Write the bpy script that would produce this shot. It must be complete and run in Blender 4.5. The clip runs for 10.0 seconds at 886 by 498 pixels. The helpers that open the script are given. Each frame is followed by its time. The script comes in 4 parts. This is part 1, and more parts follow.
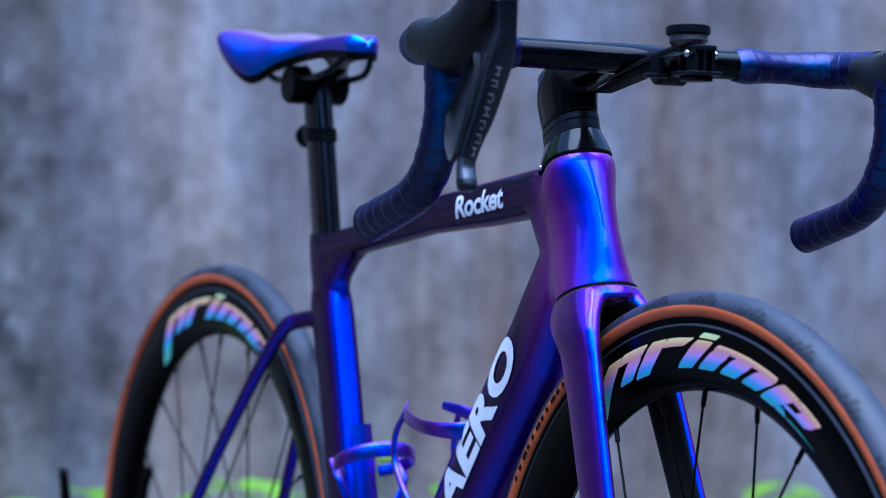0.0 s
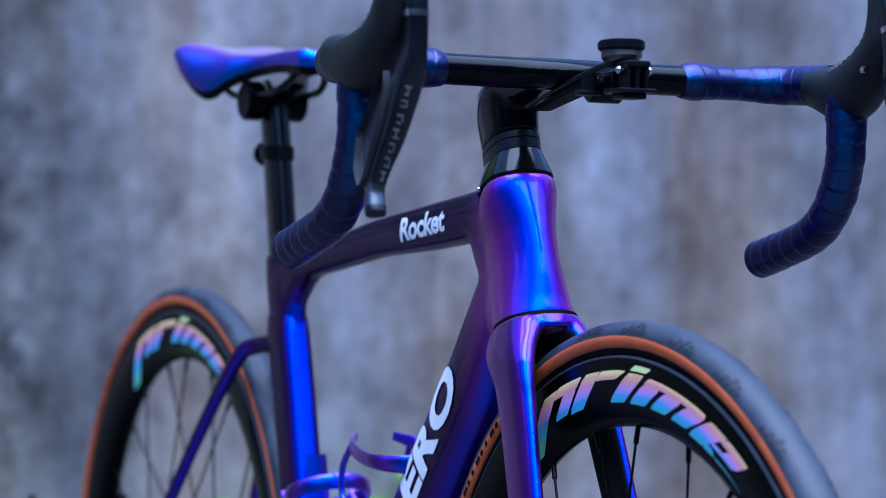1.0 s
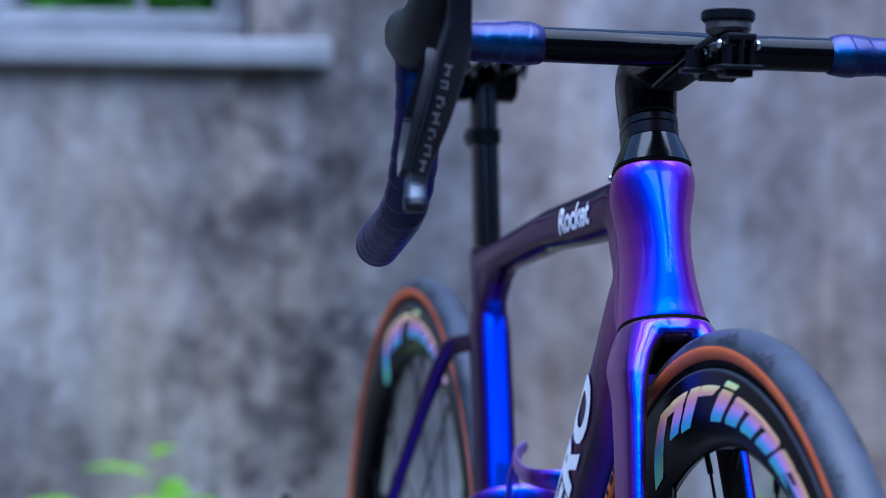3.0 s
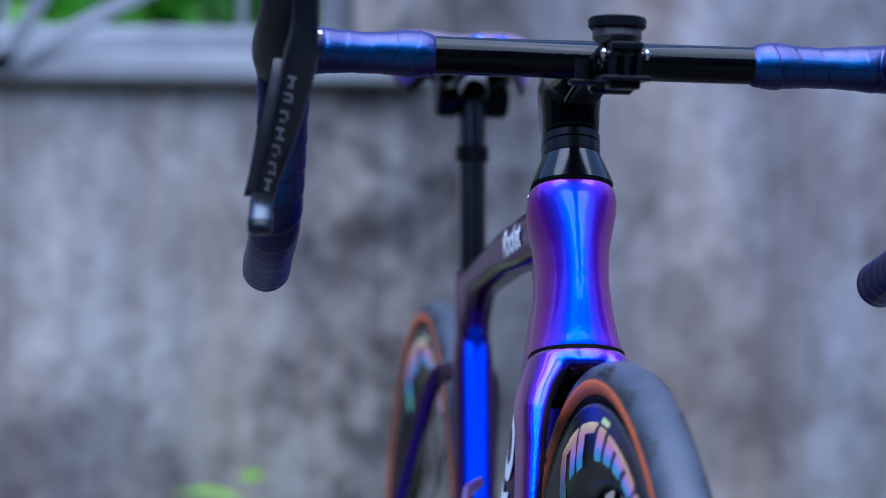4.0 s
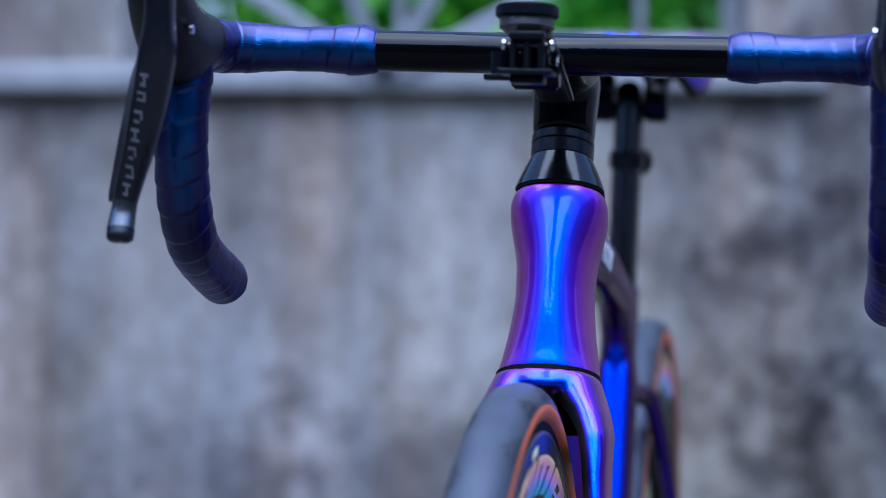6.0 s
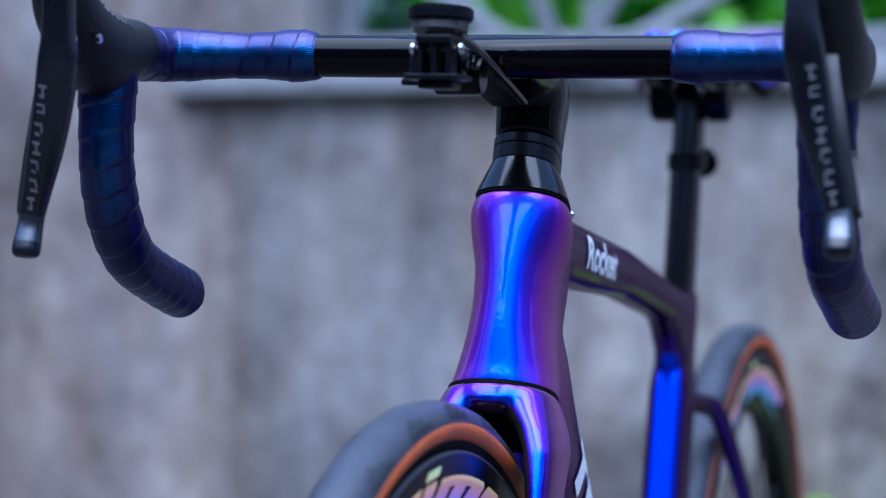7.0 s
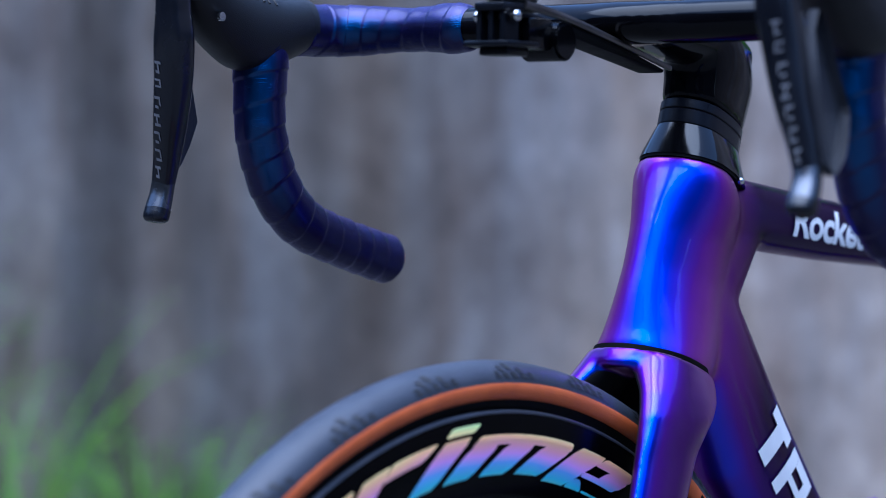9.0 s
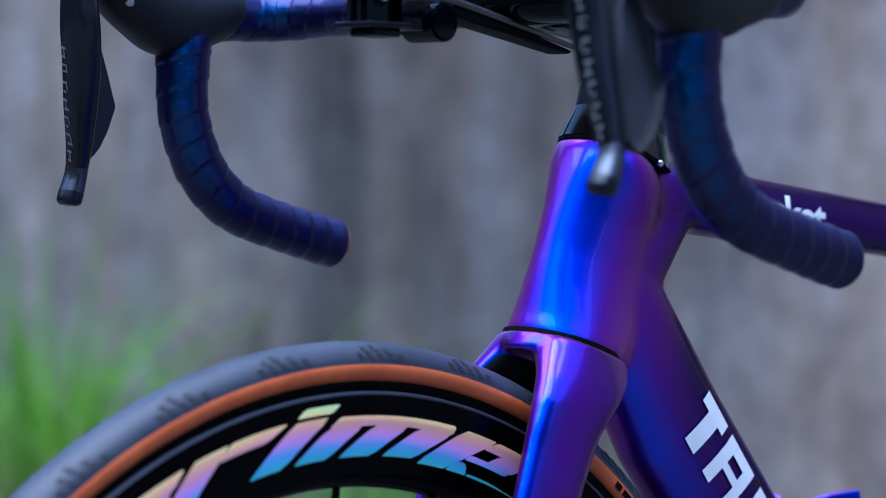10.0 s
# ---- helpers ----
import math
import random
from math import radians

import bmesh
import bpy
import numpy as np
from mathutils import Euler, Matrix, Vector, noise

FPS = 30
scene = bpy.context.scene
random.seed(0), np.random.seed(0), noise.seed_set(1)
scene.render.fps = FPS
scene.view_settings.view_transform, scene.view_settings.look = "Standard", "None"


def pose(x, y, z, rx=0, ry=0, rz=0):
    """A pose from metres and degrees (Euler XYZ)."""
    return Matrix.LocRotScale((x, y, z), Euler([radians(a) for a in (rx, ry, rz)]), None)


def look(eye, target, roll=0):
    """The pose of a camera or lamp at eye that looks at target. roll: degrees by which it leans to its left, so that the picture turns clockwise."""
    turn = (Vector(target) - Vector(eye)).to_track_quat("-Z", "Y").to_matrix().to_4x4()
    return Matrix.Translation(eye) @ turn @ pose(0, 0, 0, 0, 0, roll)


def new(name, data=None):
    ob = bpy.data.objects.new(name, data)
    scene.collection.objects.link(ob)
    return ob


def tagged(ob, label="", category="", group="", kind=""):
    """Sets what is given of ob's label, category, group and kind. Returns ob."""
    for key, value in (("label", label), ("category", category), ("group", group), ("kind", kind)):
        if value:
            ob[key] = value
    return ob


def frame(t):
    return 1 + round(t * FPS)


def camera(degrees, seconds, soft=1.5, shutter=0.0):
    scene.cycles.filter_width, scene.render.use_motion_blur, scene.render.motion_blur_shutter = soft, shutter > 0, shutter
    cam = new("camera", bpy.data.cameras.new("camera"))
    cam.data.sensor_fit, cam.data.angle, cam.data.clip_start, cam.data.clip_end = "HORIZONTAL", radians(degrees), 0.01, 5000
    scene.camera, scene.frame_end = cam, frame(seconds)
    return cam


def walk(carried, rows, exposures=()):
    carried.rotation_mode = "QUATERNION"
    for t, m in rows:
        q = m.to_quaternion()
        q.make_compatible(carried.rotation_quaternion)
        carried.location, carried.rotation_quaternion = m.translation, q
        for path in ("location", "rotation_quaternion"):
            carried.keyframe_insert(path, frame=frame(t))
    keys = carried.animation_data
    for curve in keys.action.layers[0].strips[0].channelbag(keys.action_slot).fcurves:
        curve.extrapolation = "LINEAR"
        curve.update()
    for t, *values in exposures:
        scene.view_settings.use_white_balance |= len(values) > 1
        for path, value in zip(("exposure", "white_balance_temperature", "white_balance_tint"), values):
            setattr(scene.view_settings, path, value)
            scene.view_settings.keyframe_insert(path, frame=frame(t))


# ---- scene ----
LEAN, REAR = -1.28, -0.985
EXPOSURES = [(0.0, 1.27, 4430, 13), (2.5, 1.26, 4520, 13), (5.0, 1.31, 4740, 13), (7.5, 1.34, 4700, 13), (10.0, 1.34, 4700, 13)]
cam = camera(18.27, 10.0, soft=0.75)
walk(cam, [
    (0, look((1.7602, -1.0877, 0.7358), (-0.0299, -0.1961, 0.7100), 0.43)),
    (0.5, look((1.7398, -1.0065, 0.7431), (-0.0627, -0.1404, 0.7143), 0.24)),
    (1, look((1.7177, -0.9240, 0.7538), (-0.1026, -0.0958, 0.7292), 0.20)),
    (1.5, look((1.6973, -0.8426, 0.7640), (-0.1465, -0.0685, 0.7340), 0.16)),
    (2, look((1.6773, -0.7482, 0.7647), (-0.1999, -0.0589, 0.7381), 0.18)),
    (2.5, look((1.6692, -0.6406, 0.7634), (-0.2522, -0.0867, 0.7283), 0.19)),
    (2.7, look((1.6566, -0.5975, 0.7681), (-0.2802, -0.1001, 0.7270), 0.29)),
    (3.8, look((1.5766, -0.3254, 0.7624), (-0.4058, -0.0631, 0.7283), 0.08)),
    (4, look((1.5606, -0.2713, 0.7687), (-0.4259, -0.0416, 0.7373), 0.33)),
    (4.5, look((1.5302, -0.1630, 0.7632), (-0.4632, -0.0021, 0.7503), 0.14)),
    (5, look((1.5063, -0.0604, 0.7569), (-0.4932, -0.0139, 0.7496), -0.00)),
    (5.5, look((1.4735, 0.0514, 0.7613), (-0.5232, -0.0625, 0.7527), 0.27)),
    (5.7, look((1.4574, 0.1043, 0.7635), (-0.5340, -0.0807, 0.7503), 0.38)),
    (6.8, look((1.3467, 0.3525, 0.7687), (-0.5938, -0.1310, 0.7396), -0.22)),
    (7, look((1.3295, 0.3918, 0.7740), (-0.5992, -0.1367, 0.7481), -0.24)),
    (7.5, look((1.2877, 0.4843, 0.7817), (-0.5999, -0.1763, 0.7563), -0.37)),
    (8, look((1.2499, 0.6039, 0.7809), (-0.5638, -0.2387, 0.7535), -0.45)),
    (8.5, look((1.1992, 0.7439, 0.7692), (-0.5052, -0.3021, 0.7353), -0.37)),
    (9, look((1.1425, 0.8535, 0.7536), (-0.4593, -0.3439, 0.7303), -0.47)),
    (9.5, look((1.0586, 0.9561, 0.7433), (-0.4572, -0.3482, 0.7133), -0.61)),
    (10, look((0.9682, 1.0519, 0.7401), (-0.4545, -0.3536, 0.7212), -0.51)),
], EXPOSURES)
# ---- focus on the head of the bicycle ----
focus = new("focus_mark")
focus.location = (-0.16, 0.0, 0.75)
cam.data.dof.use_dof = True
cam.data.dof.focus_object = focus
cam.data.dof.aperture_fstop = 5.7

# ---- world and sun ----
SUN_EL = radians(77)
world = bpy.data.worlds.new("overcast_sky")
scene.world = world
world.use_nodes = True
nt = world.node_tree
sky = nt.nodes.new("ShaderNodeTexSky")
sky.sky_type = "NISHITA"
sky.sun_disc = False
sky.sun_elevation, sky.sun_rotation = SUN_EL, radians(90)
sky.air_density, sky.dust_density, sky.ozone_density = 1.0, 2.5, 1.5
back = nt.nodes["Background"]
back.inputs["Strength"].default_value = 0.15
nt.links.new(sky.outputs["Color"], back.inputs["Color"])
sun = new("sun", bpy.data.lights.new("sun", "SUN"))
sun.data.energy, sun.data.angle, sun.data.color = 2.3, radians(80), (1.0, 0.98, 0.95)
sun.matrix_world = look((math.cos(SUN_EL) * 10, 0.0, math.sin(SUN_EL) * 10), (0, 0, 0))


# ---- materials ----
def node_material(name):
    m = bpy.data.materials.new(name)
    m.use_nodes = True
    return m, m.node_tree, m.node_tree.nodes["Principled BSDF"]


def add(tree, kind, **values):
    n = tree.nodes.new(kind)
    for key, value in values.items():
        n.inputs[key.replace("_", " ")].default_value = value
    return n


def ramp(tree, source, stops):
    r = tree.nodes.new("ShaderNodeValToRGB")
    els = r.color_ramp.elements
    while len(els) < len(stops):
        els.new(0.5)
    for e, (p, c) in zip(els, stops):
        e.position, e.color = p, (*c, 1)
    tree.links.new(source, r.inputs[0])
    return r.outputs[0]


def surface(name, dark, light, rough=0.5, metal=0.0, scale=40.0, bump=0.1, fine=900.0, coat=0.0, spec=0.5):
    """A surface that wanders between two colours, with a fine grain on top."""
    m, t, p = node_material(name)
    co = t.nodes.new("ShaderNodeTexCoord")
    n1 = add(t, "ShaderNodeTexNoise", Scale=scale, Detail=6.0, Roughness=0.6)
    n2 = add(t, "ShaderNodeTexNoise", Scale=fine, Detail=2.0)
    for n in (n1, n2):
        t.links.new(co.outputs["Object"], n.inputs["Vector"])
    t.links.new(ramp(t, n1.outputs["Fac"], [(0.3, dark), (0.7, light)]), p.inputs["Base Color"])
    rr = add(t, "ShaderNodeMapRange", From_Min=0.3, From_Max=0.7, To_Min=rough * 0.85, To_Max=min(1.0, rough * 1.15))
    t.links.new(n1.outputs["Fac"], rr.inputs["Value"])
    t.links.new(rr.outputs["Result"], p.inputs["Roughness"])
    b = add(t, "ShaderNodeBump", Strength=bump, Distance=0.0006)
    t.links.new(n2.outputs["Fac"], b.inputs["Height"])
    t.links.new(b.outputs["Normal"], p.inputs["Normal"])
    p.inputs["Metallic"].default_value = metal
    p.inputs["Coat Weight"].default_value = coat
    p.inputs["Coat Roughness"].default_value = 0.05
    p.inputs["Specular IOR Level"].default_value = spec
    return m


def pearl(name, rose, dusk, purple, blue, rough=0.33, flake=0.06, fade=((0.65, 0.99), (0.44, 0.66), (0.04, 0.27)), tubes=None, coat=0.42, coat_rough=0.03, crease=0.0, dark_inner=False):
    """Pearl lacquer under a clear coat: a rosy ground, then dusky, violet and blue flakes whose gloss fades in turn
    towards a glancing view.
    fade: where the gloss of the dusky, violet and blue flakes gives out. tubes: a darker rose, dusk and violet blended
    in behind the head, with the tubes' dim reflections put into the colour. dark_inner: shade on the inner faces put in
    as near-black."""
    m, t, p = node_material(name)
    co = t.nodes.new("ShaderNodeTexCoord")
    fl = add(t, "ShaderNodeTexVoronoi", Scale=1900.0)
    haze = add(t, "ShaderNodeTexNoise", Scale=14.0, Detail=4.0)
    for n in (fl, haze):
        t.links.new(co.outputs["Object"], n.inputs["Vector"])
    b = add(t, "ShaderNodeBump", Strength=flake, Distance=0.0003)
    t.links.new(fl.outputs["Color"], b.inputs["Height"])
    if crease:
        # bursts of fine creases that run out from scattered points, as in embossed tape
        cells = add(t, "ShaderNodeTexVoronoi", Scale=105.0)
        t.links.new(co.outputs["Object"], cells.inputs["Vector"])
        local = t.nodes.new("ShaderNodeVectorMath")
        local.operation = "SUBTRACT"
        t.links.new(co.outputs["Object"], local.inputs[0])
        t.links.new(cells.outputs["Position"], local.inputs[1])
        axes = t.nodes.new("ShaderNodeSeparateXYZ")
        t.links.new(local.outputs[0], axes.inputs[0])
        flat = add(t, "ShaderNodeMath")
        t.links.new(axes.outputs["X"], flat.inputs[0])
        t.links.new(axes.outputs["Y"], flat.inputs[1])
        turn = add(t, "ShaderNodeMath")
        turn.operation = "ARCTAN2"
        t.links.new(axes.outputs["Z"], turn.inputs[0])
        t.links.new(flat.outputs[0], turn.inputs[1])
        spin = add(t, "ShaderNodeMath")
        spin.operation = "MULTIPLY"
        spin.inputs[1].default_value = 17.0
        t.links.new(turn.outputs[0], spin.inputs[0])
        rays = add(t, "ShaderNodeMath")
        rays.operation = "SINE"
        t.links.new(spin.outputs[0], rays.inputs[0])
        thin = add(t, "ShaderNodeMapRange", From_Min=0.55, From_Max=1.0)
        t.links.new(rays.outputs[0], thin.inputs["Value"])
        near = add(t, "ShaderNodeMapRange", From_Min=0.25, From_Max=0.62, To_Min=1.0, To_Max=0.0)
        t.links.new(cells.outputs["Distance"], near.inputs["Value"])
        burst = add(t, "ShaderNodeMath")
        burst.operation = "MULTIPLY"
        t.links.new(thin.outputs["Result"], burst.inputs[0])
        t.links.new(near.outputs["Result"], burst.inputs[1])
        soft_fold = add(t, "ShaderNodeTexNoise", Scale=120.0, Detail=4.0, Roughness=0.6)
        t.links.new(co.outputs["Object"], soft_fold.inputs["Vector"])
        for height, hard in ((burst.outputs[0], crease * 0.5), (soft_fold.outputs["Fac"], crease * 0.8)):
            b3 = add(t, "ShaderNodeBump", Strength=hard, Distance=0.0007)
            t.links.new(height, b3.inputs["Height"])
            t.links.new(b.outputs["Normal"], b3.inputs["Normal"])
            b = b3
    lw = add(t, "ShaderNodeLayerWeight", Blend=0.5)
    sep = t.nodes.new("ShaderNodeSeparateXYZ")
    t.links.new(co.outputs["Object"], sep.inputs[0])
    # darker tube colours, dim reflections painted in, take over behind the head
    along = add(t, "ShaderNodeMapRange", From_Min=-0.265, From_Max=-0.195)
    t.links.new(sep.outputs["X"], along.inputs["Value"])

    def shades(colour):
        return ramp(t, haze.outputs["Fac"], [(0.3, [c * 0.85 for c in colour]), (0.7, [min(1, c * 1.12) for c in colour])])

    under = None
    layers = ((rose, 0.9, 0, 1), (dusk, 0.8, *fade[0]), (purple, 0.9, *fade[1]), (blue, 1.0, *fade[2]))
    for i, (colour, metal, lo, hi) in enumerate(layers):
        q = p if under is None else t.nodes.new("ShaderNodeBsdfPrincipled")
        shade = shades(colour)
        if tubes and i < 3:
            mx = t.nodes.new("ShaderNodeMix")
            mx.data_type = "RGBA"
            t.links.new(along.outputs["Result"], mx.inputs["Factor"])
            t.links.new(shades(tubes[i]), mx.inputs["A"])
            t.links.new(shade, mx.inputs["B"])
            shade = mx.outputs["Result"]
        t.links.new(shade, q.inputs["Base Color"])
        q.inputs["Metallic"].default_value = metal
        q.inputs["Roughness"].default_value = rough
        q.inputs["Specular IOR Level"].default_value = 0.05
        q.inputs["Coat Weight"].default_value = coat
        q.inputs["Coat Roughness"].default_value = coat_rough
        q.inputs["Specular Tint"].default_value = (*[c ** 0.7 for c in colour], 1)
        t.links.new(b.outputs["Normal"], q.inputs["Normal"])
        if under is None:
            under = q.outputs[0]
            continue
        gloss = add(t, "ShaderNodeMapRange", From_Min=lo, From_Max=hi, To_Min=1.0, To_Max=0.0)
        t.links.new(lw.outputs["Facing"], gloss.inputs["Value"])
        mix = t.nodes.new("ShaderNodeMixShader")
        t.links.new(gloss.outputs["Result"], mix.inputs[0])
        t.links.new(under, mix.inputs[1])
        t.links.new(q.outputs[0], mix.inputs[2])
        under = mix.outputs[0]
    if dark_inner:
        # faces that look towards the wheel, normal inwards from either leg: shade painted in near-black
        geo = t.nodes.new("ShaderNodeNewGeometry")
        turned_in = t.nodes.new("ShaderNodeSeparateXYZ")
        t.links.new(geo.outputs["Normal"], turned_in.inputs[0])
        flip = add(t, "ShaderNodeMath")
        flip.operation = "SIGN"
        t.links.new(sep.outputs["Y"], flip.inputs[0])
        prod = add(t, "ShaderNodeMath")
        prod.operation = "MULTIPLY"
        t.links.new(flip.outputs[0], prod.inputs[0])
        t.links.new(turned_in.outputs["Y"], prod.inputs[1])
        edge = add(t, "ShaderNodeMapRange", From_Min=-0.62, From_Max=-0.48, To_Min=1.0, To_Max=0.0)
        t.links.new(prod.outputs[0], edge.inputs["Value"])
        near_black = t.nodes.new("ShaderNodeBsdfPrincipled")
        t.links.new(ramp(t, haze.outputs["Fac"], [(0.3, (0.004, 0.004, 0.005)), (0.7, (0.009, 0.009, 0.011))]), near_black.inputs["Base Color"])
        near_black.inputs["Roughness"].default_value = 0.5
        near_black.inputs["Specular IOR Level"].default_value = 0.2
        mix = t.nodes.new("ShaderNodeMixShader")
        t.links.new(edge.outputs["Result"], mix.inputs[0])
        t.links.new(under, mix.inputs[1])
        t.links.new(near_black.outputs[0], mix.inputs[2])
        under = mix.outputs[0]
    t.links.new(under, t.nodes["Material Output"].inputs["Surface"])
    return m


# tubes: dim reflections behind the head, put into the colours
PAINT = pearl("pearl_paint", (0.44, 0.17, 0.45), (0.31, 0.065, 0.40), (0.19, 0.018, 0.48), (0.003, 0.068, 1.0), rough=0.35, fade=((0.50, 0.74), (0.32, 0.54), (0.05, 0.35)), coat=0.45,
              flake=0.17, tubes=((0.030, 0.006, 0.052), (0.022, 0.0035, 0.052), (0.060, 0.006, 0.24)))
# copy of the frame paint; its darker dusk paints dark reflections on the legs
SHADED_PAINT = pearl("shaded_paint", (0.50, 0.24, 0.52), (0.10, 0.022, 0.20), (0.13, 0.014, 0.45), (0.003, 0.068, 1.0), rough=0.30, fade=((0.50, 0.80), (0.32, 0.50), (0.03, 0.32)), coat=0.45, dark_inner=True)
# pale rose and dusk paint the sky's sheen onto the saddle's top
SADDLE_SKIN = pearl("saddle_skin", (0.86, 0.70, 0.92), (0.46, 0.22, 0.70), (0.16, 0.07, 0.62), (0.02, 0.15, 0.90), rough=0.32, fade=((0.80, 0.93), (0.66, 0.82), (0.28, 0.66)), coat=0.7)
CAGE_PAINT = pearl("cage_paint", (0.52, 0.30, 0.74), (0.09, 0.025, 0.20), (0.16, 0.03, 0.5), (0.02, 0.10, 0.85), rough=0.3, fade=((0.5, 0.8), (0.34, 0.52), (0.04, 0.30)))
BLACK_GLOSS = surface("black_gloss", (0.001, 0.001, 0.0015), (0.002, 0.002, 0.003), rough=0.14, bump=0.02, spec=0.2)
BAR_COAT = surface("bar_lacquer", (0.001, 0.001, 0.0015), (0.002, 0.002, 0.003), rough=0.11, bump=0.01, spec=0.15)
MOUNT_PLASTIC = surface("mount_plastic", (0.002, 0.0024, 0.004), (0.004, 0.0048, 0.008), rough=0.34, bump=0.1, spec=0.22)
BLACK_SATIN = surface("black_satin", (0.0008, 0.0008, 0.001), (0.0018, 0.0018, 0.002), rough=0.3, bump=0.04, spec=0.08)
CARBON = surface("rim_carbon", (0.0006, 0.0006, 0.001), (0.0015, 0.0015, 0.002), rough=0.22, bump=0.04, spec=0.05)
HOOD_RUBBER = surface("hood_rubber", (0.002, 0.0022, 0.0032), (0.004, 0.0043, 0.006), rough=0.46, bump=0.3, spec=0.42, fine=1800)
LEVER_PAINT = surface("lever_paint", (0.003, 0.0035, 0.006), (0.006, 0.007, 0.011), rough=0.25, bump=0.06, spec=0.45)
COVER_GLOSS = surface("cover_lacquer", (0.002, 0.002, 0.003), (0.004, 0.004, 0.005), rough=0.14, bump=0.01, spec=0.4, coat=0.0)
# lighter grey than the rim: the edge's highlight put into the colour
RIM_GLINT = surface("rim_glint", (0.03, 0.033, 0.045), (0.05, 0.054, 0.07), rough=0.35, bump=0.05, spec=0.5)
SPACER_COAT = surface("spacer_coat", (0.004, 0.0045, 0.008), (0.007, 0.008, 0.012), rough=0.3, bump=0.04, spec=0.2)
SILVER = surface("bare_metal", (0.55, 0.55, 0.56), (0.75, 0.75, 0.76), rough=0.22, metal=1.0, bump=0.03)
WORN_SILVER = surface("lever_end", (0.075, 0.08, 0.09), (0.13, 0.135, 0.15), rough=0.26, metal=0.9, bump=0.05)
PADDLE = surface("paddle_plastic", (0.012, 0.013, 0.018), (0.022, 0.024, 0.031), rough=0.4, bump=0.5, spec=0.5, fine=700)
GREY_METAL = surface("grey_metal", (0.09, 0.08, 0.078), (0.16, 0.145, 0.14), rough=0.35, metal=0.8, bump=0.05)
WHITE = surface("white_print", (0.80, 0.80, 0.81), (0.9, 0.9, 0.9), rough=0.4, bump=0.02)
GREY_PRINT = surface("grey_print", (0.10, 0.10, 0.11), (0.15, 0.15, 0.16), rough=0.4, bump=0.02)
TREAD = surface("tread_rubber", (0.025, 0.029, 0.040), (0.045, 0.051, 0.068), rough=0.46, spec=0.3, bump=0.25, scale=25, fine=1500)
SIPE = surface("tread_groove", (0.010, 0.011, 0.014), (0.018, 0.020, 0.025), rough=0.7, bump=0.2)
TAN = surface("tan_sidewall", (0.46, 0.085, 0.014), (0.62, 0.130, 0.024), rough=0.6, bump=0.4, scale=60, fine=1400)
PLUG = surface("copper_plug", (0.45, 0.14, 0.12), (0.6, 0.22, 0.16), rough=0.35, metal=0.8)
SEAL = surface("black_seal", (0.0015, 0.0015, 0.0018), (0.003, 0.003, 0.003), rough=0.6, spec=0.08)
GALVANISED = surface("grille_paint", (0.24, 0.24, 0.25), (0.36, 0.36, 0.365), rough=0.5, metal=0.1, bump=0.2, scale=12, fine=200)


TAPE = pearl("bar_tape", (0.085, 0.066, 0.23), (0.022, 0.018, 0.088), (0.015, 0.014, 0.078), (0.008, 0.056, 0.19), rough=0.36, flake=0.12, fade=((0.52, 0.86), (0.34, 0.56), (0.03, 0.21)), coat=0.6, coat_rough=0.25, crease=0.5)


def foil_material():
    """Rainbow foil: hue bands that run across the print."""
    m, t, p = node_material("rainbow_foil")
    co = t.nodes.new("ShaderNodeTexCoord")
    ln = t.nodes.new("ShaderNodeVectorMath")
    ln.operation = "LENGTH"
    t.links.new(co.outputs["Object"], ln.inputs[0])
    wob = add(t, "ShaderNodeTexNoise", Scale=16.0, Detail=2.0)
    t.links.new(co.outputs["Object"], wob.inputs["Vector"])
    r = add(t, "ShaderNodeMapRange", From_Min=0.272, From_Max=0.309, To_Min=0.0, To_Max=1.0)
    t.links.new(ln.outputs["Value"], r.inputs["Value"])
    s = add(t, "ShaderNodeMath")
    s.operation = "MULTIPLY_ADD"
    s.inputs[1].default_value = 0.24
    t.links.new(wob.outputs["Fac"], s.inputs[0])
    t.links.new(r.outputs["Result"], s.inputs[2])
    f = add(t, "ShaderNodeMath")
    f.operation = "SUBTRACT"
    f.inputs[1].default_value = 0.12
    t.links.new(s.outputs[0], f.inputs[0])
    t.links.new(ramp(t, f.outputs[0], [(0.14, (0.32, 0.86, 0.55)), (0.28, (0.16, 0.78, 0.96)), (0.42, (0.22, 0.48, 1.0)), (0.55, (0.86, 0.40, 0.96)), (0.67, (1.0, 0.42, 0.52)),
                                       (0.79, (1.0, 0.55, 0.26)), (0.89, (1.0, 0.84, 0.32)), (1.0, (0.72, 1.0, 0.40))]), p.inputs["Base Color"])
    p.inputs["Metallic"].default_value = 0.0
    p.inputs["Specular IOR Level"].default_value = 0.9
    p.inputs["Roughness"].default_value = 0.4
    return m


FOIL = foil_material()


WX, WT = -2.42, 0.22


